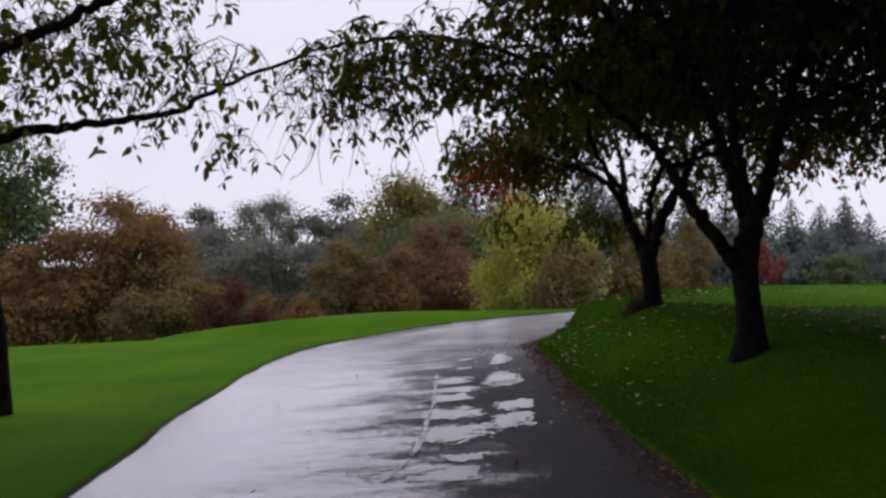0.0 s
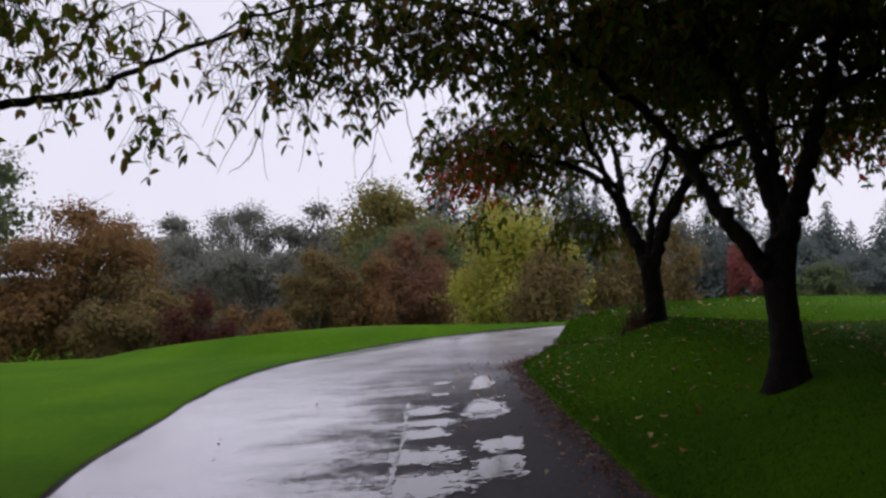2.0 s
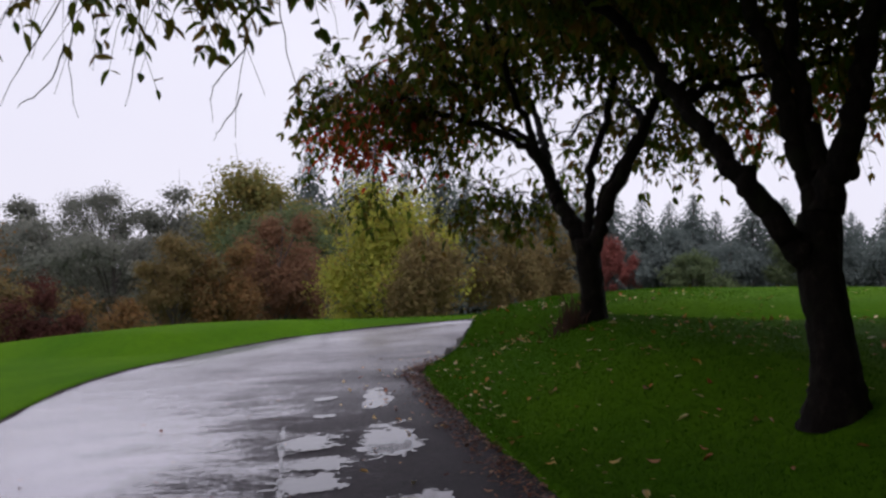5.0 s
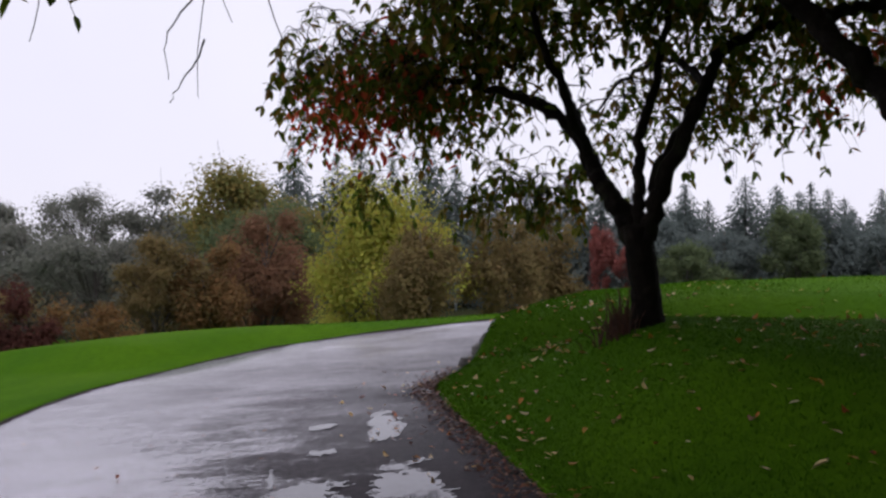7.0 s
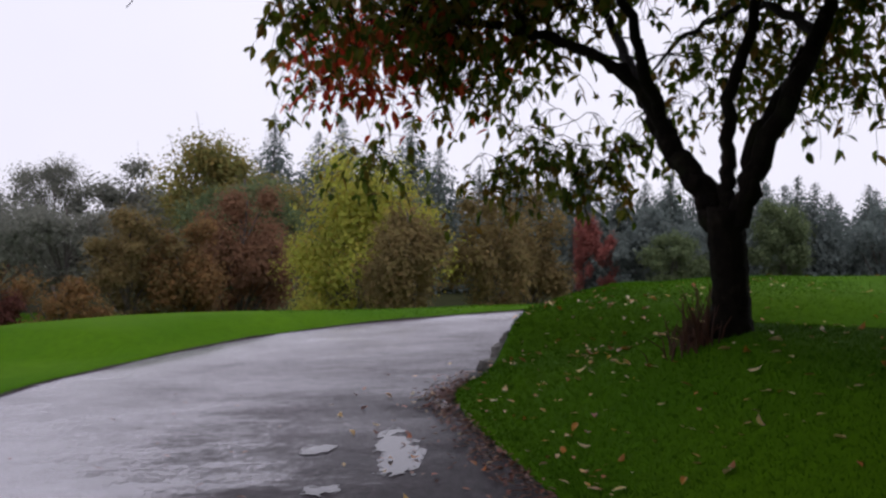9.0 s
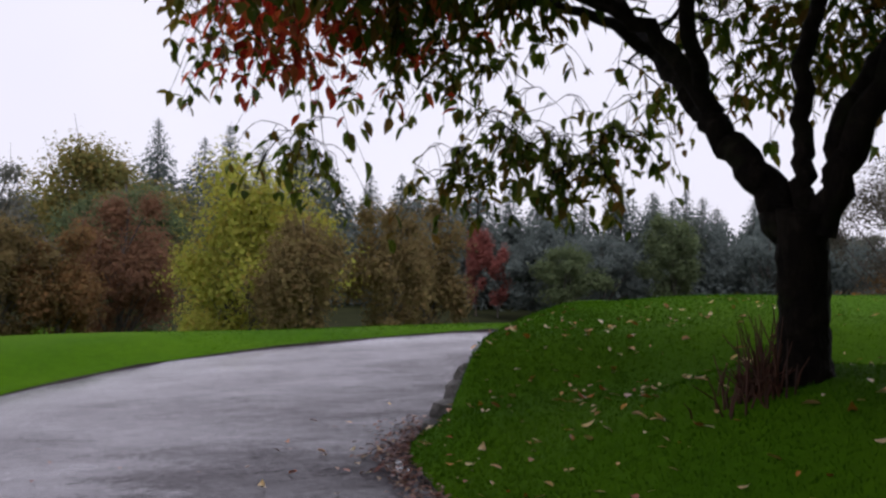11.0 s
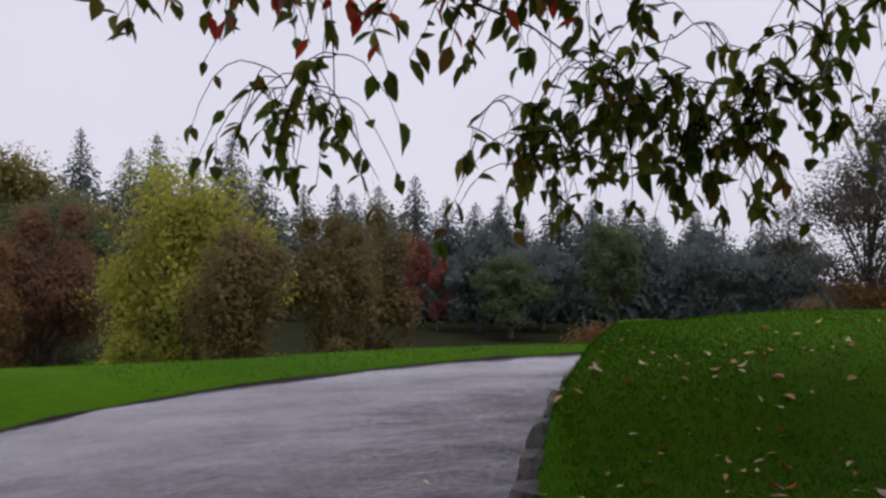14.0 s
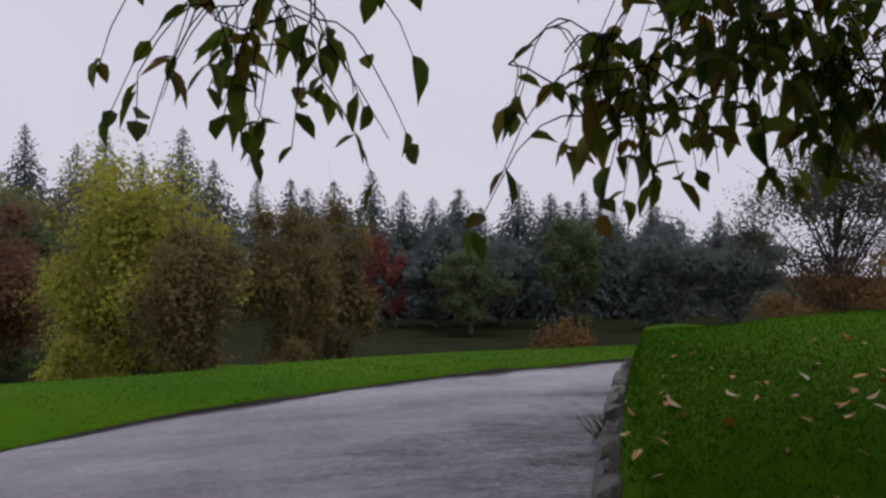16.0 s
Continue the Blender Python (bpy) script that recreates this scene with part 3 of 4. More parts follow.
T1 = cherry_tree("dark-barked cherry tree, forked low, in full green leaf",
    [(-0.02, 10.72, 0.46), (-0.022, 10.725, 0.62), (-0.03, 10.74, 0.78), (-0.05, 10.78, 0.96), (-0.075, 10.86, 1.2), (-0.06, 10.96, 1.46)], [0.195, 0.135, 0.112, 0.106, 0.110, 0.115],
    [([(-0.06, 10.84, 1.12), (-0.16, 10.85, 1.27), (-0.28, 10.84, 1.43), (-0.41, 10.85, 1.6), (-0.5, 10.92, 1.74), (-0.6, 11.05, 1.9), (-0.74, 11.2, 2.13), (-0.9, 11.15, 2.33), (-1.1, 11.0, 2.5), (-1.6, 10.8, 2.85), (-2.3, 10.5, 3.1), (-3.0, 10.3, 3.15), (-3.8, 10.2, 3.0)], 0.072, 0.010),
     ([(-0.06, 10.96, 1.40), (-0.08, 11.1, 1.66), (-0.15, 11.13, 1.88), (-0.23, 11.1, 2.14), (-0.33, 11.1, 2.43), (-0.42, 11.2, 2.7), (-0.6, 11.4, 3.3), (-0.8, 11.6, 4.0)], 0.072, 0.025),
     ([(-0.05, 10.95, 1.38), (0.0, 10.98, 1.62), (0.07, 10.95, 1.86), (0.15, 11.0, 2.18), (0.24, 11.15, 2.53), (0.4, 11.3, 3.1), (0.8, 11.6, 3.9)], 0.085, 0.03),
     ([(-0.03, 11.06, 1.70), (-0.11, 11.13, 2.07), (-0.17, 11.12, 2.32), (-0.19, 10.98, 2.6), (-0.15, 10.7, 3.2), (0.0, 10.3, 4.0)], 0.052, 0.02),
     ([(-0.72, 11.2, 2.10), (-0.5, 11.6, 2.22), (-0.2, 12.0, 2.36), (0.3, 12.4, 2.5)], 0.03, 0.012),
     ([(0.24, 11.15, 2.53), (0.9, 11.2, 2.8), (1.7, 11.4, 2.95), (2.6, 11.8, 2.9)], 0.045, 0.012),
     ([(-0.42, 11.2, 2.7), (-1.0, 10.4, 3.1), (-1.4, 9.4, 3.4), (-1.6, 8.4, 3.5)], 0.04, 0.012),
     ([(-0.19, 10.98, 2.6), (0.3, 10.0, 3.0), (0.7, 9.0, 3.2), (1.0, 8.0, 3.3)], 0.04, 0.012)],
    [((-0.4, 11.2, 3.65), (2.0, 1.9, 0.8), 400, 5, 5), ((-2.5, 10.6, 3.0), (1.5, 1.2, 0.45), 130, 5, 4), ((1.9, 11.6, 3.3), (1.7, 1.8, 0.75), 330, 5, 5), ((-3.6, 10.4, 2.75), (0.7, 0.8, 0.35), 40, 3, 2, 1.0, 1.3),
     # clouds with leaf scale 2 and up: unseen foliage added to shade the bank
     ((-1.2, 8.9, 3.7), (1.6, 1.6, 0.5), 150, 4, 5), ((1.2, 8.6, 3.7), (1.8, 1.6, 0.6), 190, 4, 5), ((2.6, 12.4, 2.4), (1.0, 1.0, 0.4), 45, 4, 4), ((-0.2, 10.2, 5.6), (3.2, 3.4, 0.6), 520, 4, 7, 2.2), ((-1.4, 5.6, 4.9), (2.6, 3.6, 0.6), 420, 4, 7, 2.2),
     ((3.4, 7.5, 4.2), (2.6, 4.2, 0.9), 420, 4, 7, 2.0), ((1.6, 4.6, 4.4), (2.2, 2.8, 0.7), 260, 4, 7, 2.0), ((3.9, 6.6, 2.9), (1.7, 3.4, 0.8), 300, 4, 7, 2.0), ((3.6, 13.2, 3.2), (1.5, 2.8, 1.1), 330, 4, 7, 2.2), ((2.4, 11.8, 5.0), (2.4, 3.0, 0.6), 300, 4, 7, 2.2), ((1.2, 9.4, 5.0), (3.4, 4.6, 0.7), 560, 4, 8, 2.4), ((5.2, 10.0, 4.0), (1.6, 4.6, 1.2), 420, 4, 8, 2.4), ((1.2, 11.4, 4.0), (1.8, 1.8, 0.45), 200, 5, 5), ((0.2, 12.6, 3.05), (1.7, 0.9, 0.5), 90, 5, 5), ((1.3, 12.6, 2.9), (1.2, 0.8, 0.45), 55, 5, 5), ((-1.1, 11.9, 3.0), (0.9, 0.8, 0.35), 70, 5, 5), ((4.4, 10.5, 2.2), (1.2, 4.2, 1.0), 300, 4, 8, 2.6), ((-0.4, 8.4, 4.9), (2.8, 3.4, 0.4), 260, 4, 8, 2.7), ((-0.6, 12.9, 5.0), (2.2, 2.0, 0.4), 280, 4, 8, 2.7), ((3.6, 5.0, 2.2), (1.5, 2.6, 0.9), 300, 4, 8, 2.4), ((4.6, 15.0, 2.6), (1.2, 2.2, 1.0), 240, 4, 8, 2.4), ((0.4, 2.2, 3.2), (3.6, 1.2, 0.8), 260, 4, 8, 2.6), ((8.0, 11.5, 4.4), (2.4, 5.0, 0.8), 110, 4, 8, 2.6)], 11,
    bare=[[(-2.3, 10.5, 3.1), (-2.9, 11.3, 2.95), (-3.25, 11.8, 2.5), (-3.36, 12.0, 1.97)], [(-2.9, 11.3, 2.95), (-3.0, 11.9, 2.5), (-2.92, 12.1, 2.1)], [(-3.25, 11.8, 2.5), (-3.5, 12.0, 2.3), (-3.52, 12.1, 2.08)],
          [(-3.3, 11.9, 2.25), (-3.42, 12.0, 2.12), (-3.5, 12.02, 2.0)], [(-3.4, 10.25, 3.1), (-3.6, 10.35, 2.6), (-3.72, 10.4, 2.2), (-3.7, 10.42, 1.9)], [(-3.6, 10.35, 2.6), (-3.85, 10.4, 2.3), (-4.0, 10.4, 2.0)],
          [(-3.3, 10.3, 2.9), (-3.4, 10.5, 2.3), (-3.45, 10.5, 1.95)], [(-3.7, 10.4, 2.25), (-3.8, 10.42, 2.05), (-3.95, 10.4, 1.96)], [(-3.0, 10.3, 3.1), (-3.1, 10.5, 2.6), (-3.0, 10.6, 2.2)]])

bm = bmesh.new()
bmesh.ops.create_icosphere(bm, subdivisions=2, radius=0.045)
for v in bm.verts:
    v.co *= 1 + 0.25 * noise.noise(v.co * 30)
    v.co.z *= 1.3
knob = bpy.data.meshes.new("burl")
bm.to_mesh(knob)
bm.free()
knob.materials.append(BARK)
burl = part("burl", knob, T1)
burl.location = Vector((0.085, 10.93, 1.70)) - T1.location

T2 = cherry_tree("wet dark-barked cherry tree with green and red leaves",
    [(-1.105, 14.55, 0.58), (-1.107, 14.547, 0.74), (-1.110, 14.54, 0.9), (-1.125, 14.5, 1.06), (-1.155, 14.45, 1.27), (-1.175, 14.4, 1.46)], [0.19, 0.132, 0.108, 0.1, 0.103, 0.10],
    [([(-1.145, 14.43, 1.28), (-1.235, 14.52, 1.48), (-1.325, 14.62, 1.64), (-1.415, 14.73, 1.79), (-1.485, 14.9, 1.95), (-1.535, 15.2, 2.14), (-1.595, 15.7, 2.42), (-1.695, 16.1, 2.75), (-1.935, 16.3, 3.2)], 0.085, 0.025),
     ([(-1.135, 14.4, 1.42), (-1.165, 14.46, 1.65), (-1.155, 14.5, 1.9), (-1.105, 14.55, 2.21), (-1.015, 14.6, 2.52), (-0.935, 14.7, 2.9), (-0.835, 15.0, 3.6)], 0.048, 0.02),
     ([(-1.115, 14.38, 1.36), (-1.035, 14.30, 1.70), (-0.875, 14.29, 2.02), (-0.725, 14.42, 2.37), (-0.585, 14.45, 2.62), (-0.235, 14.6, 2.82), (0.365, 14.8, 2.95), (1.065, 15.0, 3.0)], 0.066, 0.018),
     ([(-1.085, 14.36, 1.55), (-1.025, 14.36, 1.85), (-0.895, 14.36, 2.06), (-0.785, 14.4, 2.3)], 0.04, 0.03),
     ([(-1.435, 14.78, 1.86), (-1.655, 14.9, 2.2), (-1.985, 15.0, 2.42), (-2.335, 15.2, 2.56), (-2.835, 15.5, 2.68), (-3.335, 16.1, 2.7), (-3.735, 16.7, 2.62)], 0.045, 0.010),
     ([(-1.555, 15.3, 2.2), (-1.835, 15.7, 2.5), (-2.235, 16.1, 2.62), (-2.535, 16.6, 2.5), (-2.735, 17.0, 2.3)], 0.035, 0.008),
     ([(-1.455, 14.85, 1.9), (-1.635, 14.5, 2.3), (-1.835, 14.2, 2.8), (-2.135, 14.2, 3.4)], 0.04, 0.015),
     ([(-0.725, 14.42, 2.37), (-0.835, 15.2, 2.7), (-1.135, 16.1, 2.75), (-1.435, 16.9, 2.5)], 0.035, 0.008)],
    [((-1.3, 14.6, 3.4), (1.7, 1.6, 0.7), 330, 5, 5), ((-2.9, 15.4, 2.85), (1.1, 1.1, 0.42), 150, 5, 4), ((-3.5, 16.2, 2.6), (0.6, 0.75, 0.4), 48, 4, 3),
     ((-2.7, 16.2, 2.35), (0.8, 0.5, 0.3), 24, 4, 4), ((-3.44, 16.7, 1.98), (0.28, 0.22, 0.22), 11, 3, 4), ((-2.3, 16.8, 1.95), (0.55, 0.3, 0.25), 16, 4, 4), ((-2.4, 16.55, 1.68), (0.3, 0.2, 0.12), 7, 2, 4), ((-1.9, 16.7, 1.8), (0.4, 0.25, 0.15), 9, 2, 4), ((-1.55, 16.7, 2.05), (0.6, 0.4, 0.35), 26, 4, 3),
     # the last two clouds are unseen foliage, there only to darken the bank
     ((0.7, 15.2, 2.85), (1.4, 1.2, 0.5), 100, 5, 4), ((-0.6, 16.2, 2.6), (1.2, 0.9, 0.5), 85, 4, 4), ((-1.2, 14.6, 5.6), (2.8, 2.6, 0.6), 420, 4, 7, 2.2), ((-0.3, 17.2, 4.7), (2.0, 1.5, 0.3), 60, 4, 8, 2.5)], 23,
    reds=[((-3.48, 15.95, 2.45), (0.5, 0.6, 0.8), 0.8), ((-2.95, 15.8, 2.6), (0.9, 1.0, 0.7), 0.12), ((0.6, 15.0, 2.4), (0.8, 0.8, 0.5), 0.25)],
    picked=lambda q: (q[:, 1] > 16.2) & (q[:, 2] < 2.45), leaf=0.092, hang=0.95)

T0 = cherry_tree("cherry tree on the lawn, one long bare bough over the drive",
    [(-7.5, 11.2, -0.55), (-7.45, 11.1, 0.0), (-7.3, 10.8, 0.7), (-7.1, 10.3, 1.3)], [0.17, 0.13, 0.11, 0.11],
    [([(-7.1, 10.3, 1.25), (-6.7, 9.4, 1.75), (-6.2, 8.9, 2.0), (-5.9, 9.05, 2.18), (-5.68, 9.5, 2.33), (-5.42, 9.93, 2.43), (-5.1, 10.37, 2.58), (-4.8, 10.75, 2.86), (-4.2, 11.2, 3.2)], 0.07, 0.016),
     ([(-7.1, 10.3, 1.28), (-6.6, 9.3, 2.0), (-6.0, 8.5, 2.42), (-5.5, 8.3, 2.66), (-4.96, 8.44, 2.93), (-4.6, 8.53, 3.12), (-4.16, 8.65, 3.4)], 0.075, 0.025),
     ([(-7.1, 10.3, 1.28), (-7.3, 9.8, 2.2), (-7.2, 9.4, 3.0), (-7.0, 9.2, 3.8)], 0.07, 0.025)],
    # last cloud: unseen leaves over the drive, added to block sky light
    [((-5.0, 9.6, 2.95), (1.0, 1.0, 0.42), 62, 4, 3), ((-5.9, 8.6, 2.8), (0.9, 0.8, 0.6), 46, 4, 3), ((-4.3, 10.0, 2.3), (0.35, 0.35, 0.25), 7, 3, 3), ((-6.9, 9.6, 1.9), (0.5, 0.5, 0.4), 22, 4, 4), ((-6.2, 9.2, 3.8), (2.0, 2.0, 0.7), 90, 4, 5), ((-5.2, 6.5, 4.9), (2.4, 3.2, 0.6), 260, 4, 7, 2.2)], 37, leaf=0.10)


# ---- the far wood ----


def wood_material(name, colours):
    return leaf_material(name, colours, 0.85, 0.5, 0.04)


# most of these foliage colours are lifted to suggest haze over the wood
M_BROWN = wood_material("russet_foliage", [(0.211, 0.123, 0.060), (0.283, 0.159, 0.073), (0.246, 0.160, 0.074), (0.202, 0.143, 0.068)])
M_OLIVE = wood_material("olive_foliage", [(0.189, 0.151, 0.074), (0.238, 0.180, 0.086), (0.207, 0.176, 0.077), (0.264, 0.176, 0.088)])
M_MAROON = wood_material("maroon_foliage", [(0.10, 0.042, 0.038), (0.135, 0.055, 0.046), (0.085, 0.042, 0.037)])
M_REDBR = wood_material("red_brown_foliage", [(0.22, 0.125, 0.082), (0.265, 0.145, 0.092), (0.215, 0.138, 0.085)])
M_YELLOW = wood_material("yellow_green_foliage", [(0.333, 0.380, 0.075), (0.425, 0.448, 0.090), (0.494, 0.460, 0.098), (0.368, 0.414, 0.083), (0.460, 0.322, 0.086)])
M_GREEN = wood_material("dull_green_foliage", [(0.115, 0.155, 0.081), (0.144, 0.188, 0.096), (0.170, 0.205, 0.105)])
M_OAK = wood_material("turning_oak_foliage", [(0.186, 0.2, 0.076), (0.229, 0.232, 0.084), (0.329, 0.248, 0.087), (0.216, 0.216, 0.081)])
# greyed and paled in the colour itself, to imitate haze over distant trees
M_HAZED_GREY = wood_material("haze_paled_green_foliage", [(0.179, 0.191, 0.165), (0.207, 0.217, 0.190), (0.234, 0.239, 0.213)])
# dark needles lifted towards blue-grey, so the colour carries the haze of distance
M_HAZED_PINE = wood_material("haze_paled_conifer_foliage", [(0.137, 0.169, 0.164), (0.159, 0.194, 0.189), (0.189, 0.223, 0.214)])
M_DUSK = wood_material("grey_brown_foliage", [(0.10, 0.092, 0.075), (0.13, 0.12, 0.10), (0.155, 0.14, 0.115)])
M_RED = wood_material("scarlet_foliage", [(0.333, 0.118, 0.105), (0.383, 0.148, 0.130), (0.296, 0.111, 0.099)])


def leafy_tree(name, label, x, y, base, top, width, material, seed, count=4200, leaf=0.34, lobes=11, low=0.12, category="tree", sparse=False):
    """A broad tree: trunk, limbs to each lobe of the crown, and leaf clumps over the lobes."""
    rng = np.random.default_rng(seed)
    tree = new(name)
    tree.location = (x, y, base)
    tagged(tree, label, category, "trees of the wood")
    h = top - base
    wood = Soup()
    tr = max(0.05, width * (0.016 if sparse else 0.024))
    stem = np.array([(0, 0, -0.3), (rng.normal() * 0.1, 0, h * 0.2), (rng.normal() * 0.15, rng.normal() * 0.1, h * 0.5), (rng.normal() * 0.2, 0, h * 0.85)])
    tube(wood, smooth_line(stem, 4), np.linspace(tr * 1.3, tr * 0.25, 13), 7)
    part("trunk", wood.mesh("trunk", FARBARK, True), tree)
    limb = Soup()
    pos, ahead = [], []
    lobes = int(lobes * 2.6)
    bulk, out = [], []
    per = count // lobes
    for i in range(lobes):
        d = rng.normal(size=3)
        d /= np.linalg.norm(d)
        d[2] = abs(d[2]) if rng.random() < 0.35 else d[2]
        mid = h * (low + 0.42)
        up_r = h * (0.93 - low - 0.42) if d[2] > 0 else h * 0.44
        share = rng.uniform(0.4, 0.95) * (1 + 0.28 * noise.noise(Vector(d * 1.6) + Vector((seed * 3.7, 0, 0))))
        slim = 0.82 if d[2] < -0.2 else 1.0
        c = np.array([d[0] * width * 0.43, d[1] * width * 0.43, 0]) * share * slim + np.array([0, 0, mid + d[2] * up_r * share])
        r = np.array([width * 0.125, width * 0.125, h * 0.085]) * rng.uniform(0.8, 1.8)
        s0 = np.array([c[0] * 0.06, c[1] * 0.06, max(0.08 * h, c[2] - np.hypot(c[0], c[1]) * 1.1 - 0.05 * h)])
        tube(limb, [s0, s0 * 0.45 + c * 0.55 + (0, 0, 0.02 * h), c], [tr * 0.4, tr * 0.24, tr * 0.08], 4)
        for _ in range(2):
            tube(limb, [c, c + r * rng.normal(size=3) * 0.7], [tr * 0.1, tr * 0.04], 3)
        k = per
        e = rng.normal(size=(k, 3))
        e /= np.linalg.norm(e, axis=1)[:, None]
        rad = rng.random(k) ** (0.6 if sparse else 0.4)
        lump = 1 + 0.35 * np.sin(e[:, 0] * 5 + i) * np.sin(e[:, 1] * 6 + i * 2) + 0.3 * np.sin(e[:, 2] * 7 + i)
        pos.append(c + e * r * np.minimum(rad * lump, 1.0)[:, None] + np.clip(rng.normal(size=(k, 3)), -1.4, 1.4) * r * 0.14)
        face = e + (0, 0, 0.45) + rng.normal(size=(k, 3)) * 0.35
        out.append(face)
        ahead.append(np.cross(face, rng.normal(size=(k, 3))) + rng.normal(size=(k, 3)) * 0.3)
        bulk.append(np.where(rad < 0.6, 1.0 if sparse else 1.6, 0.9))
    part("limb_growth", limb.mesh("limb_growth", FARBARK, True), tree, kind="stuff")
    pos, ahead = np.concatenate(pos), np.concatenate(ahead)
    keep = pos[:, 2] > 0.02 * h
    pos, ahead, bulk, out = pos[keep], ahead[keep], np.concatenate(bulk)[keep], np.concatenate(out)[keep]
    s = Soup()
    s.many(turned(QUAD_V, pos, ahead, out, leaf * bulk * rng.uniform(0.5, 1.35, len(pos))), QUAD_F)
    part("crown", s.mesh("crown", material), tree, kind="stuff")
    return tree


def conifer(label, x, y, base, top, width, seed, leaf=0.55, material=None):
    rng = np.random.default_rng(seed)
    tree = new("conifer")
    tree.location = (x, y, base)
    tagged(tree, label, "conifer", "conifers of the wood")
    h = top - base
    s = Soup()
    tube(s, [(0, 0, -0.3), (0, 0, h * 0.5), (0, 0, h)], [0.22, 0.13, 0.02], 6)
    part("trunk", s.mesh("trunk", FARBARK, True), tree)
    pos, ahead, fine = [], [], []
    z = h * 0.08
    while z < h * 0.985:
        f = 1 - z / h
        reach = width * 0.5 * min(1.0, 1.5 * f) ** 0.95 * rng.uniform(0.6, 1.12) + 0.05
        n = int(7 + 12 * f)
        a0 = rng.uniform(0, 6.28)
        for j in range(n):
            a = a0 + j * 6.283 / n + rng.normal() * 0.2
            rj = reach * rng.uniform(0.65, 1.15)
            m = max(3, int(rj / 0.23))
            u = np.linspace(0.12, 1, m)
            zz = z + 0.10 * rj * u - 0.38 * rj * u ** 1.8
            pts = np.stack([np.cos(a) * rj * u, np.sin(a) * rj * u, zz], 1) + rng.normal(size=(m, 3)) * 0.05
            pos.append(pts)
            fine.append(np.full(m, 0.45 + 0.55 * min(1.0, 3.5 * f)))
            ahead.append(np.tile([np.cos(a), np.sin(a), -0.5], (m, 1)) + rng.normal(size=(m, 3)) * 0.45)
        z += 0.16 + 0.13 * f
    pos, ahead = np.concatenate(pos), np.concatenate(ahead)
    q = Soup()
    q.many(turned(QUAD_V * np.array([0.75, 1, 1]), pos, ahead, rng.normal(size=pos.shape) * 0.5 + (0, 0, 1), leaf * np.concatenate(fine) * rng.uniform(0.6, 1.3, len(pos))), QUAD_F)
    part("needle_growth", q.mesh("needle_growth", material or M_HAZED_PINE), tree, kind="stuff")
    return tree


V = -3.6
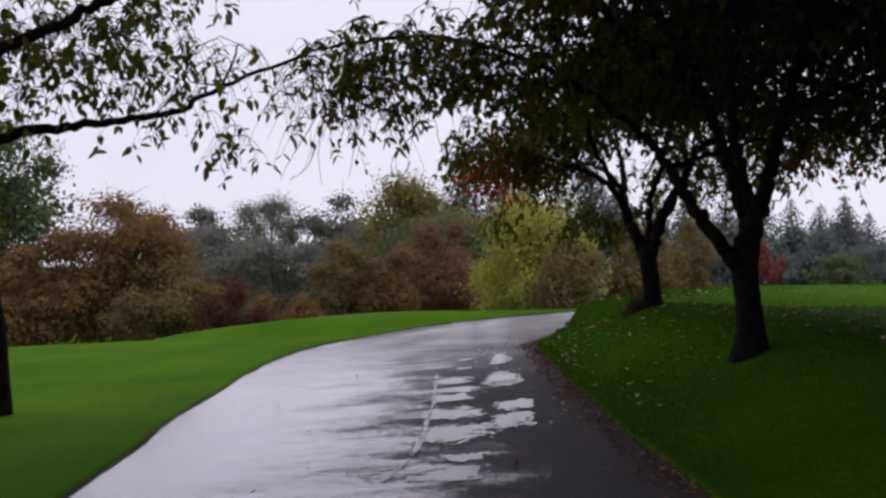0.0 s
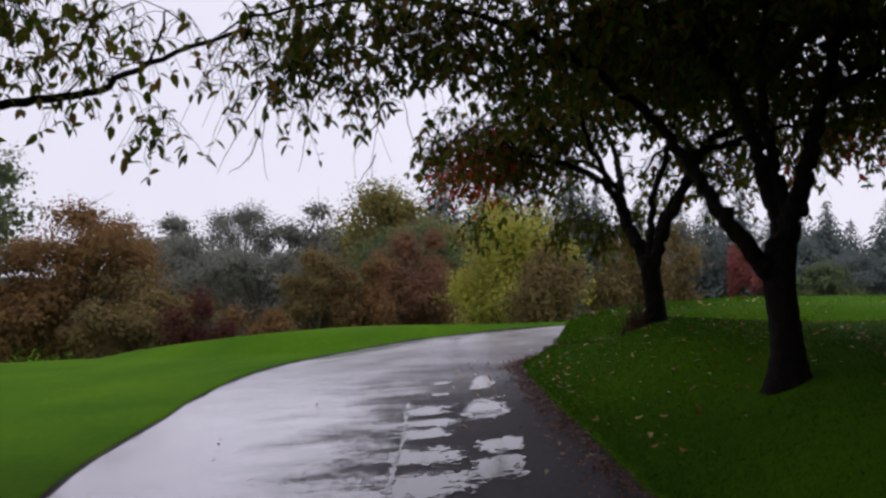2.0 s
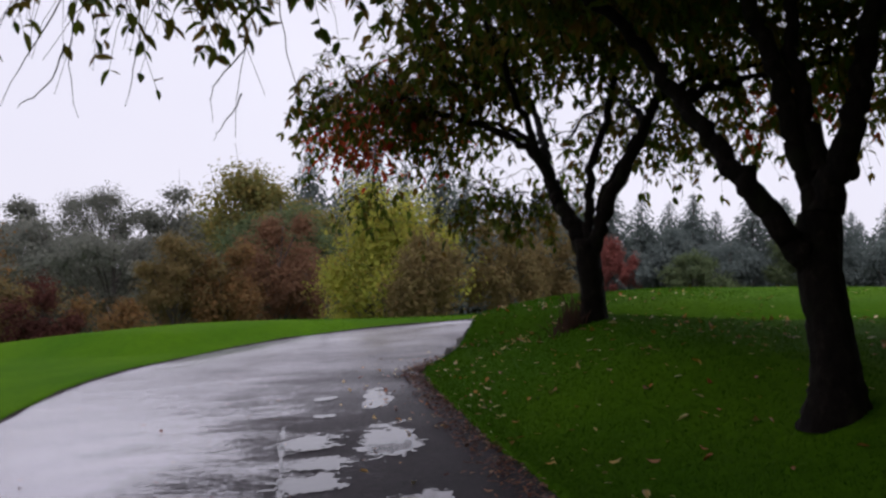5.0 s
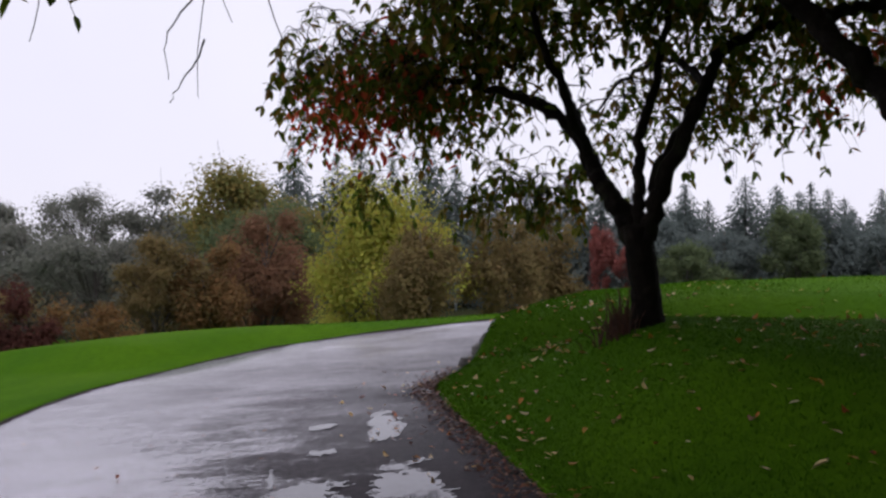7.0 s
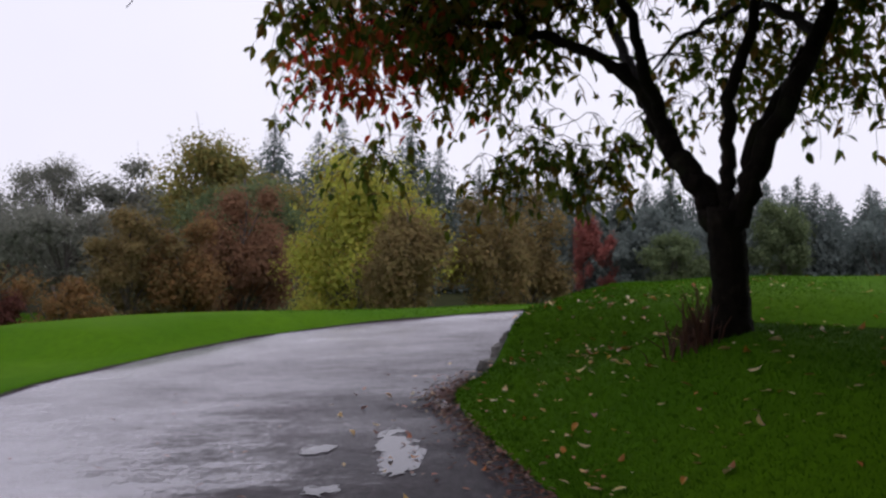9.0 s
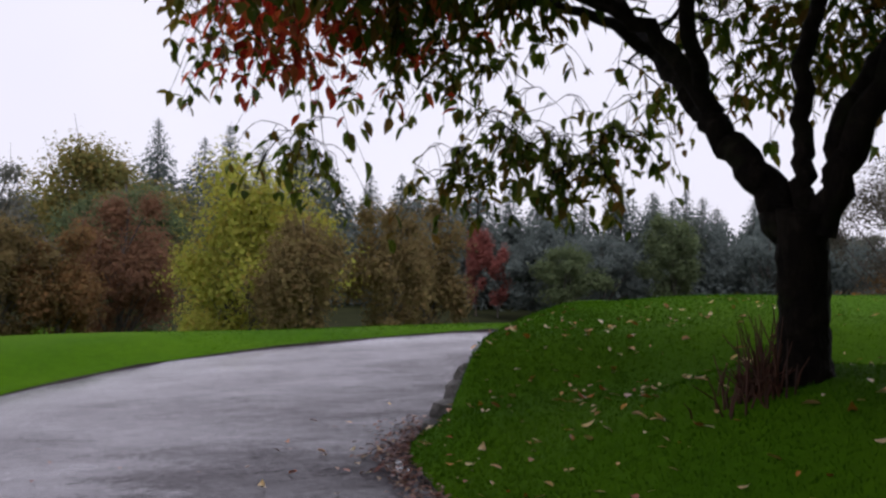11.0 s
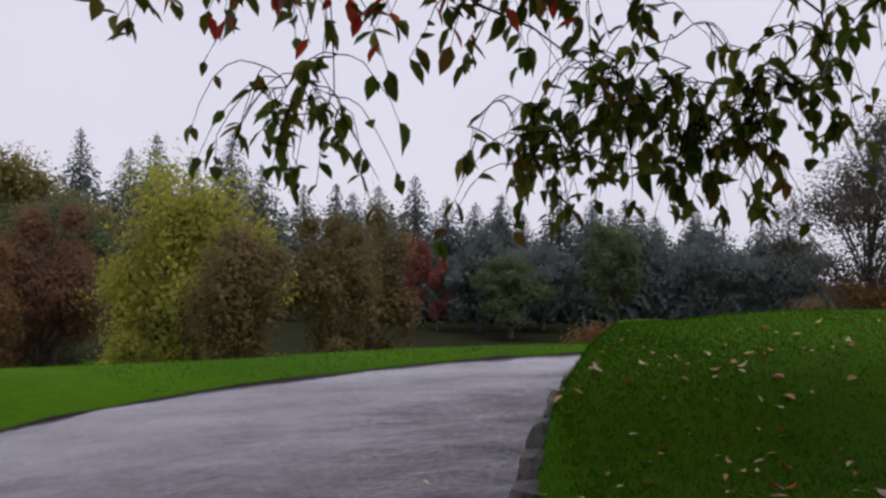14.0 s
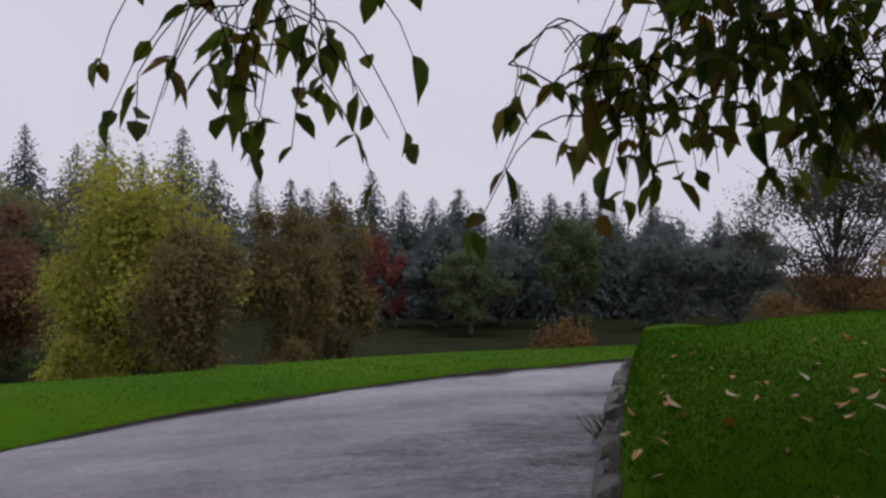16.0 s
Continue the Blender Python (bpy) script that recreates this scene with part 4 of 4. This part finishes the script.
# name, label, x, y, top, width, material, count, leaf, lobes
FAR = [
    ("tree", "tall dark green tree at the wood's edge", -30.2, 39.5, 8.9, 7.6, M_GREEN, 5600, 0.34, 14),
    ("tree", "broad russet tree with a domed crown", -23.0, 38.8, 4.3, 7.4, M_BROWN, 7600, 0.27, 18),
    ("tree", "low russet tree with drooping boughs", -26.0, 37.4, 2.2, 6.0, M_BROWN, 4600, 0.25, 13),
    ("tree", "olive brown low tree in front of the russet one", -20.0, 37.6, 2.2, 5.2, M_OLIVE, 4600, 0.25, 13),
    ("bush", "dark maroon bush at the foot of the lawn", -17.6, 37.0, 1.2, 3.2, M_MAROON, 3000, 0.2, 9),
    ("bush", "small brown bush beyond the lawn", -18.2, 43.0, 0.3, 4.2, M_BROWN, 2600, 0.22, 9),
    ("tree", "grey-green tree of the far wood, paled for mist", -45.0, 86.0, 7.0, 9.5, M_HAZED_GREY, 3400, 0.5, 12),
    ("tree", "tall thin-crowned feathery tree of the far wood", -40.0, 90.0, 8.7, 8.6, M_HAZED_GREY, 3400, 0.36, 13),
    ("tree", "grey-green tree of the far wood, paled for mist", -35.2, 92.0, 7.5, 9.5, M_HAZED_GREY, 3400, 0.5, 12),
    ("tree", "grey-green tree of the far wood, paled for mist", -29.0, 92.0, 7.4, 9.0, M_HAZED_GREY, 3400, 0.5, 12),
    ("tree", "low grey-green tree of the far wood, paled for mist", -31.0, 72.0, 4.4, 11.0, M_HAZED_GREY, 3400, 0.42, 12),
    ("tree", "low grey-green tree of the far wood, paled for mist", -37.5, 76.0, 4.9, 11.5, M_HAZED_GREY, 3400, 0.42, 12),
    ("tree", "brown tree with bare lower stems", -18.0, 49.0, 3.2, 5.2, M_OLIVE, 4800, 0.25, 13),
    ("tree", "brown tree beside the red-brown one", -16.3, 50.0, 2.7, 3.8, M_BROWN, 3600, 0.25, 12),
    ("tree", "red-brown round-headed tree of the wood", -15.0, 54.0, 4.3, 5.4, M_REDBR, 5800, 0.26, 15),
    ("tree", "tall oak turning from green to orange", -20.4, 71.4, 8.2, 10.6, M_OAK, 8600, 0.44, 22),
    ("tree", "dull green tree behind the red-brown one", -17.6, 64.5, 6.2, 7.4, M_GREEN, 5400, 0.38, 16),
    ("tree", "bright yellow-green tree with a full crown", -8.15, 44.5, 5.0, 6.3, M_YELLOW, 10500, 0.21, 26),
    ("bush", "yellow low growth under the bright tree", -9.4, 42.5, -0.3, 2.4, M_YELLOW, 2600, 0.18, 9),
    ("tree", "olive brown tree with a dark upright stem", -6.25, 41.0, 3.4, 3.4, M_OLIVE, 5200, 0.2, 16),
    ("tree", "thin olive tree beside the brown one", -4.0, 46.0, 3.7, 3.7, M_OLIVE, 4600, 0.24, 13),
    ("tree", "olive tree at the edge of the wood", -2.8, 53.0, 3.9, 3.6, M_OLIVE, 4000, 0.27, 13),
    ("bush", "yellow-brown low bush below the olive tree", -3.9, 42.5, -0.4, 2.8, M_OLIVE, 2400, 0.2, 8),
    ("tree", "scarlet tree leaning out among the conifers", 0.9, 94.0, 5.5, 2.8, M_RED, 1800, 0.34, 9),
    ("tree", "small scarlet tree beside the taller one", 2.5, 93.0, 3.0, 2.4, M_RED, 1300, 0.34, 7),
    ("tree", "grey-green tree before the conifers", 7.2, 87.0, 3.0, 6.2, M_GREEN, 2600, 0.4, 10),
    ("tree", "dull green tree before the conifers", 15.2, 90.0, 6.1, 5.6, M_GREEN, 3400, 0.4, 12),
    ("tree", "low dark tree of the far wood, paled for haze", 22.4, 90.0, 6.0, 8.6, M_HAZED_PINE, 3000, 0.45, 12),
    ("tree", "low dark tree of the far wood, paled for haze", 5.5, 93.0, 4.8, 7.0, M_HAZED_PINE, 3000, 0.45, 12),
    ("tree", "low dark tree of the far wood, paled for haze", 10.5, 94.0, 4.8, 8.0, M_HAZED_PINE, 3000, 0.45, 12),
    ("tree", "low dark tree of the far wood, paled for haze", 28.0, 92.0, 4.4, 9.0, M_HAZED_PINE, 3000, 0.45, 12),
    ("bush", "round brown bush in the valley", 2.8, 41.0, 0.95, 2.0, M_BROWN, 2600, 0.18, 9),
    ("tree", "pale tree on the far hill, coloured for mist", 42.7, 130.0, 7.0, 14.0, M_HAZED_GREY, 2800, 0.6, 11),
    ("tree", "pale tree on the far hill, coloured for mist", 33.0, 125.0, 4.5, 12.0, M_HAZED_GREY, 2800, 0.6, 11),
    ("tree", "tall thin grey tree with fine twigs", 19.2, 59.0, 9.4, 9.5, M_DUSK, 9500, 0.24, 16),
    ("tree", "brown low tree under the grey one", 18.5, 56.5, 2.7, 7.0, M_BROWN, 3600, 0.28, 12),
]
for i, (nm, lab, x, y, top, width, mat, count, lf, lobes) in enumerate(FAR):
    thin = "thin" in lab
    leafy_tree(nm, lab, x, y, V if y < 75 else V + 1.0, top, width, mat, 100 + i, int(count * (3.3 if thin else 3.8)), lf * (0.52 if thin else 0.46), lobes, 0.16 if thin else 0.06, nm, thin)

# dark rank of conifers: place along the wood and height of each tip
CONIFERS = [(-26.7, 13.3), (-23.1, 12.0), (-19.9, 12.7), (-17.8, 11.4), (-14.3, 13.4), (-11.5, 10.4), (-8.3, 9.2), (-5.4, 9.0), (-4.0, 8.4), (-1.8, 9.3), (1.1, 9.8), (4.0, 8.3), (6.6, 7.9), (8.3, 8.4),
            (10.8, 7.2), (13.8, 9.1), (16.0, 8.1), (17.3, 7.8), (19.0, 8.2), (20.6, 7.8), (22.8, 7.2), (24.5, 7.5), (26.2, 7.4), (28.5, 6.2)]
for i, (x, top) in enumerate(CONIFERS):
    conifer("tall spruce of the far wood, its dark needles paled for haze", x, 105 + 3 * math.sin(i * 2.3), V + 1.0, top, 9.4 + 1.4 * math.sin(i * 1.7), 300 + i, 0.40)
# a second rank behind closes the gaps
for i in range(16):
    conifer("spruce deep in the wood, its dark needles paled for haze", -42 + i * 5.2, 118 + 4 * math.sin(i * 1.9), V + 1.0, 7.3 + 1.2 * math.sin(i * 2.7), 11.0, 400 + i, 0.45)


# ---- puddles ----
CELL_X, CELL_Y = 0.011, 0.018


def pool_mesh(x0, x1, y0, y1, depth):
    """Water wherever depth(x, y) is over nought, cell by cell, so that its rim breaks up over the grit."""
    m = Soup()
    nx, ny = int((x1 - x0) / CELL_X), int((y1 - y0) / CELL_Y)
    xs, ys_ = x0 + np.arange(nx + 1) * CELL_X, y0 + np.arange(ny + 1) * CELL_Y
    verts, faces, ids = [], [], {}

    def at(i, j):
        if (i, j) not in ids:
            ids[(i, j)] = len(verts)
            verts.append((xs[i], ys_[j], float(path_z(xs[i], ys_[j])) + 0.006))
        return ids[(i, j)]

    for i in range(nx):
        for j in range(ny):
            if depth(xs[i], ys_[j]) > 0:
                faces.append((at(i, j), at(i + 1, j), at(i + 1, j + 1), at(i, j + 1)))
    m.add(verts, faces)
    return m.mesh("puddle", PUDDLE, True)


def rim(x, y):
    return 0.42 * noise.noise(Vector((x * 4, y * 4, 3.1))) + 0.5 * noise.noise(Vector((x * 11, y * 14, 7.7))) + 0.44 * noise.noise(Vector((x * 30, y * 42, 1.3)))


def puddle(x, y, w, l, turn, seed):
    c, s = math.cos(turn), math.sin(turn)

    def depth(px, py):
        u, v = (px - x) * c + (py - y) * s, -(px - x) * s + (py - y) * c
        far = (abs(u / (w / 2)) ** 4 + abs(v / (l / 2)) ** 4) ** 0.25
        return 1.0 - far + rim(px + seed, py)

    tagged(new("puddle", pool_mesh(x - w * 0.75, x + w * 0.75, y - l * 0.75, y + l * 0.75, depth)), "shallow puddle of rain mirroring the sky on asphalt", "puddle", "puddles on the drive")


PUDDLES = [(-2.99, 12.53, 0.36, 0.5), (-2.78, 11.85, 0.36, 0.4), (-2.72, 11.35, 0.36, 0.4), (-2.47, 10.43, 0.5, 0.6), (-2.17, 9.5, 0.48, 0.6), (-1.88, 8.62, 0.28, 0.26), (-1.85, 8.1, 0.42, 0.34), (-2.46, 12.45, 0.3, 1.05), (-2.36, 12.2, 0.34, 0.3),
           (-1.98, 10.75, 0.28, 0.55), (-1.83, 10.02, 0.32, 0.62), (-2.88, 14.3, 0.22, 1.05), (-3.34, 14.38, 0.2, 0.2), (-3.12, 13.54, 0.2, 0.16), (-2.76, 15.5, 0.1, 0.35)]
for i, (x, y, w, l) in enumerate(PUDDLES):
    puddle(x, y, w, l, 0.22, 600 + i)


seam = smooth_line([(-3.40, 13.35), (-3.16, 12.4), (-2.92, 11.55), (-2.64, 10.4), (-2.41, 9.4), (-2.28, 8.68), (-2.24, 7.8)], 8)
seam = seam[np.argsort(seam[:, 1])]
line_water = pool_mesh(-3.45, -2.15, 8.0, 13.2, lambda px, py: 0.012 - abs(px - float(np.interp(py, seam[:, 1], seam[:, 0]))) + 0.035 * rim(px, py))
tagged(new("puddle", line_water), "thin line of water along a seam in the asphalt", "puddle", "puddles on the drive")


# ---- the low stone wall at the foot of the bank ----
stone_wall = new("stone_wall")
stone_wall.location = (-2.3, 17.6, 0.2)
tagged(stone_wall, "low wall of rough grey stones at the bank's foot", "stone wall")


def stone(x, y, length, depth, height, turn, seed):
    rng = np.random.default_rng(seed)
    bm = bmesh.new()
    bmesh.ops.create_cube(bm, size=1)
    bmesh.ops.subdivide_edges(bm, edges=bm.edges[:], cuts=2, use_grid_fill=True)
    for v in bm.verts:
        q = Vector(v.co)
        q *= 1 - 0.16 * max(0, (q.length - 0.62)) / 0.25
        q += Vector(rng.normal(size=3) * 0.055)
        v.co = Vector((q.x * depth, q.y * length, q.z * height))
    me = bpy.data.meshes.new("stone")
    bm.to_mesh(me)
    bm.free()
    me.materials.append(STONE)
    ob = part("stone", me, stone_wall)
    z = float(path_z(x, y)) + height * 0.5 - 0.05
    ob.matrix_local = Matrix.Translation(Vector((x, y, z)) - stone_wall.location) @ pose(0, 0, 0, 3 * math.sin(seed), 6, math.degrees(turn))


wl = resample(edge_r[(edge_r[:, 1] > 16.2) & (edge_r[:, 1] < 20.3)], 200)
along, k = 0.0, 0
rs = random.Random(4)
dist = np.r_[0, np.cumsum(np.linalg.norm(np.diff(wl, axis=0), axis=1))]
while along < dist[-1] - 0.2:
    ln = rs.uniform(0.2, 0.38)
    mid = along + ln / 2
    x, y = np.interp(mid, dist, wl[:, 0]), np.interp(mid, dist, wl[:, 1])
    x2, y2 = np.interp(mid + 0.1, dist, wl[:, 0]), np.interp(mid + 0.1, dist, wl[:, 1])
    grow = float(smoothstep(16.2, 17.3, y))
    stone(x + 0.07, y, ln, 0.14, 0.11 + 0.20 * grow + rs.uniform(-0.02, 0.02), math.atan2(y2 - y, x2 - x) - math.pi / 2, 700 + k)
    along += ln + 0.015
    k += 1


# ---- small growth ----
def bank_at(x, y):
    """The bank's height at a place south of its far corner."""
    y0 = y
    for _ in range(6):
        d = x - float(right_x(y0))
        w = float(smoothstep(14.0, 19.9, y0))
        y0 = y - w * (float(north_y(x)) - 19.9)
    return float(bank_point(np.array(y0), np.array(x - float(right_x(y0))))[2])


rng = np.random.default_rng(77)
tuft = Soup()
for _ in range(150):
    a, r = rng.uniform(0, 6.28), abs(rng.normal()) * 0.10
    x, y = -1.30 + r * math.cos(a), 14.50 + r * math.sin(a)
    z = bank_at(x, y)
    hgt = rng.uniform(0.12, 0.34) if rng.random() < 0.35 else rng.uniform(0.06, 0.15)
    lean_ = rng.normal(size=2) * 0.05
    top = np.array([x + lean_[0], y + lean_[1], z + hgt])
    tube(tuft, [(x, y, z - 0.02), (x + lean_[0] * 0.3, y + lean_[1] * 0.3, z + hgt * 0.5), top], [0.005, 0.004, 0.0015], 4)
shoots = new("shoot_tuft", tuft.mesh("shoot_tuft", DRYSTALK))
tagged(shoots, "tuft of reddish dead shoots at the tree's foot", "shoots", kind="stuff")
weed = Soup()
for _ in range(26):
    x, y = -1.85 + rng.normal() * 0.03, 19.04 + rng.normal() * 0.05
    z = float(path_z(x, y))
    tip = np.array([x - 0.03 + rng.normal() * 0.05, y + rng.normal() * 0.06, z + rng.uniform(0.04, 0.12)])
    tube(weed, [(x, y, z - 0.01), tip], [0.004, 0.001], 3)
tagged(new("weed", weed.mesh("weed", BLADE)), "yellow-green weed growing from the wall's foot", "weed", kind="stuff")

# grass blades over the nearer turf
def blades(count, place, seed):
    r_ = np.random.default_rng(seed)
    x, y, z = place(r_, count)
    hgt = r_.uniform(0.006, 0.020, count)
    ang = r_.uniform(0, 6.283, count)
    wv = 0.003
    ln = r_.normal(size=(count, 2)) * 0.012
    vv = np.zeros((count, 3, 3))
    vv[:, 0] = np.stack([x - np.cos(ang) * wv, y - np.sin(ang) * wv, z - 0.004], 1)
    vv[:, 1] = np.stack([x + np.cos(ang) * wv, y + np.sin(ang) * wv, z - 0.004], 1)
    vv[:, 2] = np.stack([x + ln[:, 0], y + ln[:, 1], z + hgt], 1)
    me = bpy.data.meshes.new("grass")
    me.vertices.add(count * 3)
    me.vertices.foreach_set("co", vv.reshape(-1))
    me.loops.add(count * 3)
    me.loops.foreach_set("vertex_index", np.arange(count * 3))
    me.polygons.add(count)
    me.polygons.foreach_set("loop_start", np.arange(count) * 3)
    me.polygons.foreach_set("loop_total", np.full(count, 3))
    me.materials.append(BLADE)
    me.update(calc_edges=True)
    return me


def on_bank(r_, n):
    y0 = r_.uniform(6.5, 19.8, n)
    d = np.minimum(-np.log(1 - r_.random(n)) * 1.7, 11.0) + 0.01
    return bank_point(y0, d)


def on_verge(r_, n):
    i = r_.integers(80, 225, n)
    d = np.minimum(-np.log(1 - r_.random(n)) * 1.5, 11.0) + 0.004
    f = r_.random(n)[:, None]
    e = el[i] * (1 - f) + el[i + 1] * f
    g = nl[i] * (1 - f) + nl[i + 1] * f
    p = e + g * d[:, None]
    z = verge_z(e, d[:, None], None)[:, 0]
    return p[:, 0], p[:, 1], z


tagged(new("bank_grass", blades(180000, on_bank, 1)), "short wet blades of grass on the bank", "grass", kind="stuff")
tagged(new("verge_grass", blades(110000, on_verge, 2)), "short wet blades of grass on the verge", "grass", kind="stuff")

# ---- fallen leaves ----
fall_shapes = []
for k, (fold, curl) in enumerate(((0.6, 0.0), (1.8, 0.25), (-1.4, 0.15))):
    s = Soup()
    q = LEAF_V * np.array([1.1, 1, fold])
    q[:, 2] += curl * (q[:, 1] - 0.5) ** 2 + 0.10
    s.add(q - np.array([0, 0.5, 0]), LEAF_F)
    fall_shapes.append(s.mesh("fallen_leaf", FALLEN, True))


def fallen(x, y, z, size, yaw, tilt, shape):
    ob = new("fallen_leaf", fall_shapes[shape])
    ob.matrix_world = pose(x, y, z + 0.012, tilt, tilt * 0.6, math.degrees(yaw)) @ Matrix.Scale(size, 4)
    tagged(ob, "fallen autumn leaf lying on the wet grass bank", "leaf", "fallen leaves")


rf = random.Random(9)
for _ in range(250):
    y0 = rf.triangular(9.5, 19.4, 15.6)
    d = rf.uniform(0.05, 1.0) ** 1.1 * rf.choice((1.3, 2.2, 3.4, 4.5))
    x, y, z = (float(v) for v in bank_point(np.array(y0), np.array(d)))
    fallen(x, y, z, rf.uniform(0.04, 0.08), rf.uniform(0, 6.28), rf.uniform(-25, 25), rf.randrange(3))
for _ in range(60):
    i = rf.randrange(50, 118)
    e = edge_r[i]
    d = abs(rf.gauss(0, 0.45)) + 0.05
    x, y = e[0] - d, e[1] + rf.uniform(-0.2, 0.2)
    ob = new("fallen_leaf", fall_shapes[rf.randrange(3)])
    ob.matrix_world = pose(x, y, float(path_z(x, y)) + 0.010, rf.uniform(-10, 10), 0, rf.uniform(0, 360)) @ Matrix.Scale(rf.uniform(0.035, 0.065), 4)
    tagged(ob, "fallen autumn leaf stuck to the wet asphalt", "leaf", "fallen leaves")
lt = Soup()
n = 2200
r_ = np.random.default_rng(31)
i = r_.integers(30, 112, n)
d = np.abs(r_.normal(size=n)) * 0.11 - 0.02
d[:90] = r_.uniform(0.2, 3.2, 90)
x, y = edge_r[i, 0] - d, edge_r[i, 1] + r_.uniform(-0.15, 0.15, n)
yaw = r_.uniform(0, 6.28, n)
lt.many(turned(SMALL_V, np.stack([x, y, path_z(x, y) + 0.012 + 0.02 * r_.random(n)], 1), np.stack([np.cos(yaw), np.sin(yaw), r_.normal(size=n) * 0.25], 1), np.tile([0.1, 0.1, 1.0], (n, 1)), r_.uniform(0.025, 0.055, n)), SMALL_F)
tagged(new("leaf_litter", lt.mesh("leaf_litter", LITTER)), "brown leaf litter along the drive's edge", "leaf litter", kind="stuff")
# small leaves scattered over the bank
sc = Soup()
n = 620
r_ = np.random.default_rng(57)
y0, d = r_.triangular(9.0, 15.2, 19.5, n), r_.random(n) ** 1.2 * 4.4 + 0.04
x, y, z = bank_point(y0, d)
yaw = r_.uniform(0, 6.28, n)
sc.many(turned(SMALL_V, np.stack([x, y, z + 0.014 + 0.012 * r_.random(n)], 1), np.stack([np.cos(yaw), np.sin(yaw), r_.normal(size=n) * 0.3], 1), np.tile([0.1, 0.1, 1.0], (n, 1)), r_.uniform(0.025, 0.06, n)), SMALL_F)
SCATTER = leaf_material("scattered_leaf", [(0.50, 0.16, 0.02), (0.66, 0.54, 0.24), (0.60, 0.30, 0.05), (0.42, 0.07, 0.02), (0.70, 0.60, 0.36), (0.58, 0.25, 0.04)], 0.45, 0.0)
tagged(new("scattered_leaves", sc.mesh("scattered_leaves", SCATTER)), "small yellow and orange leaves strewn over the bank", "leaf litter", kind="stuff")
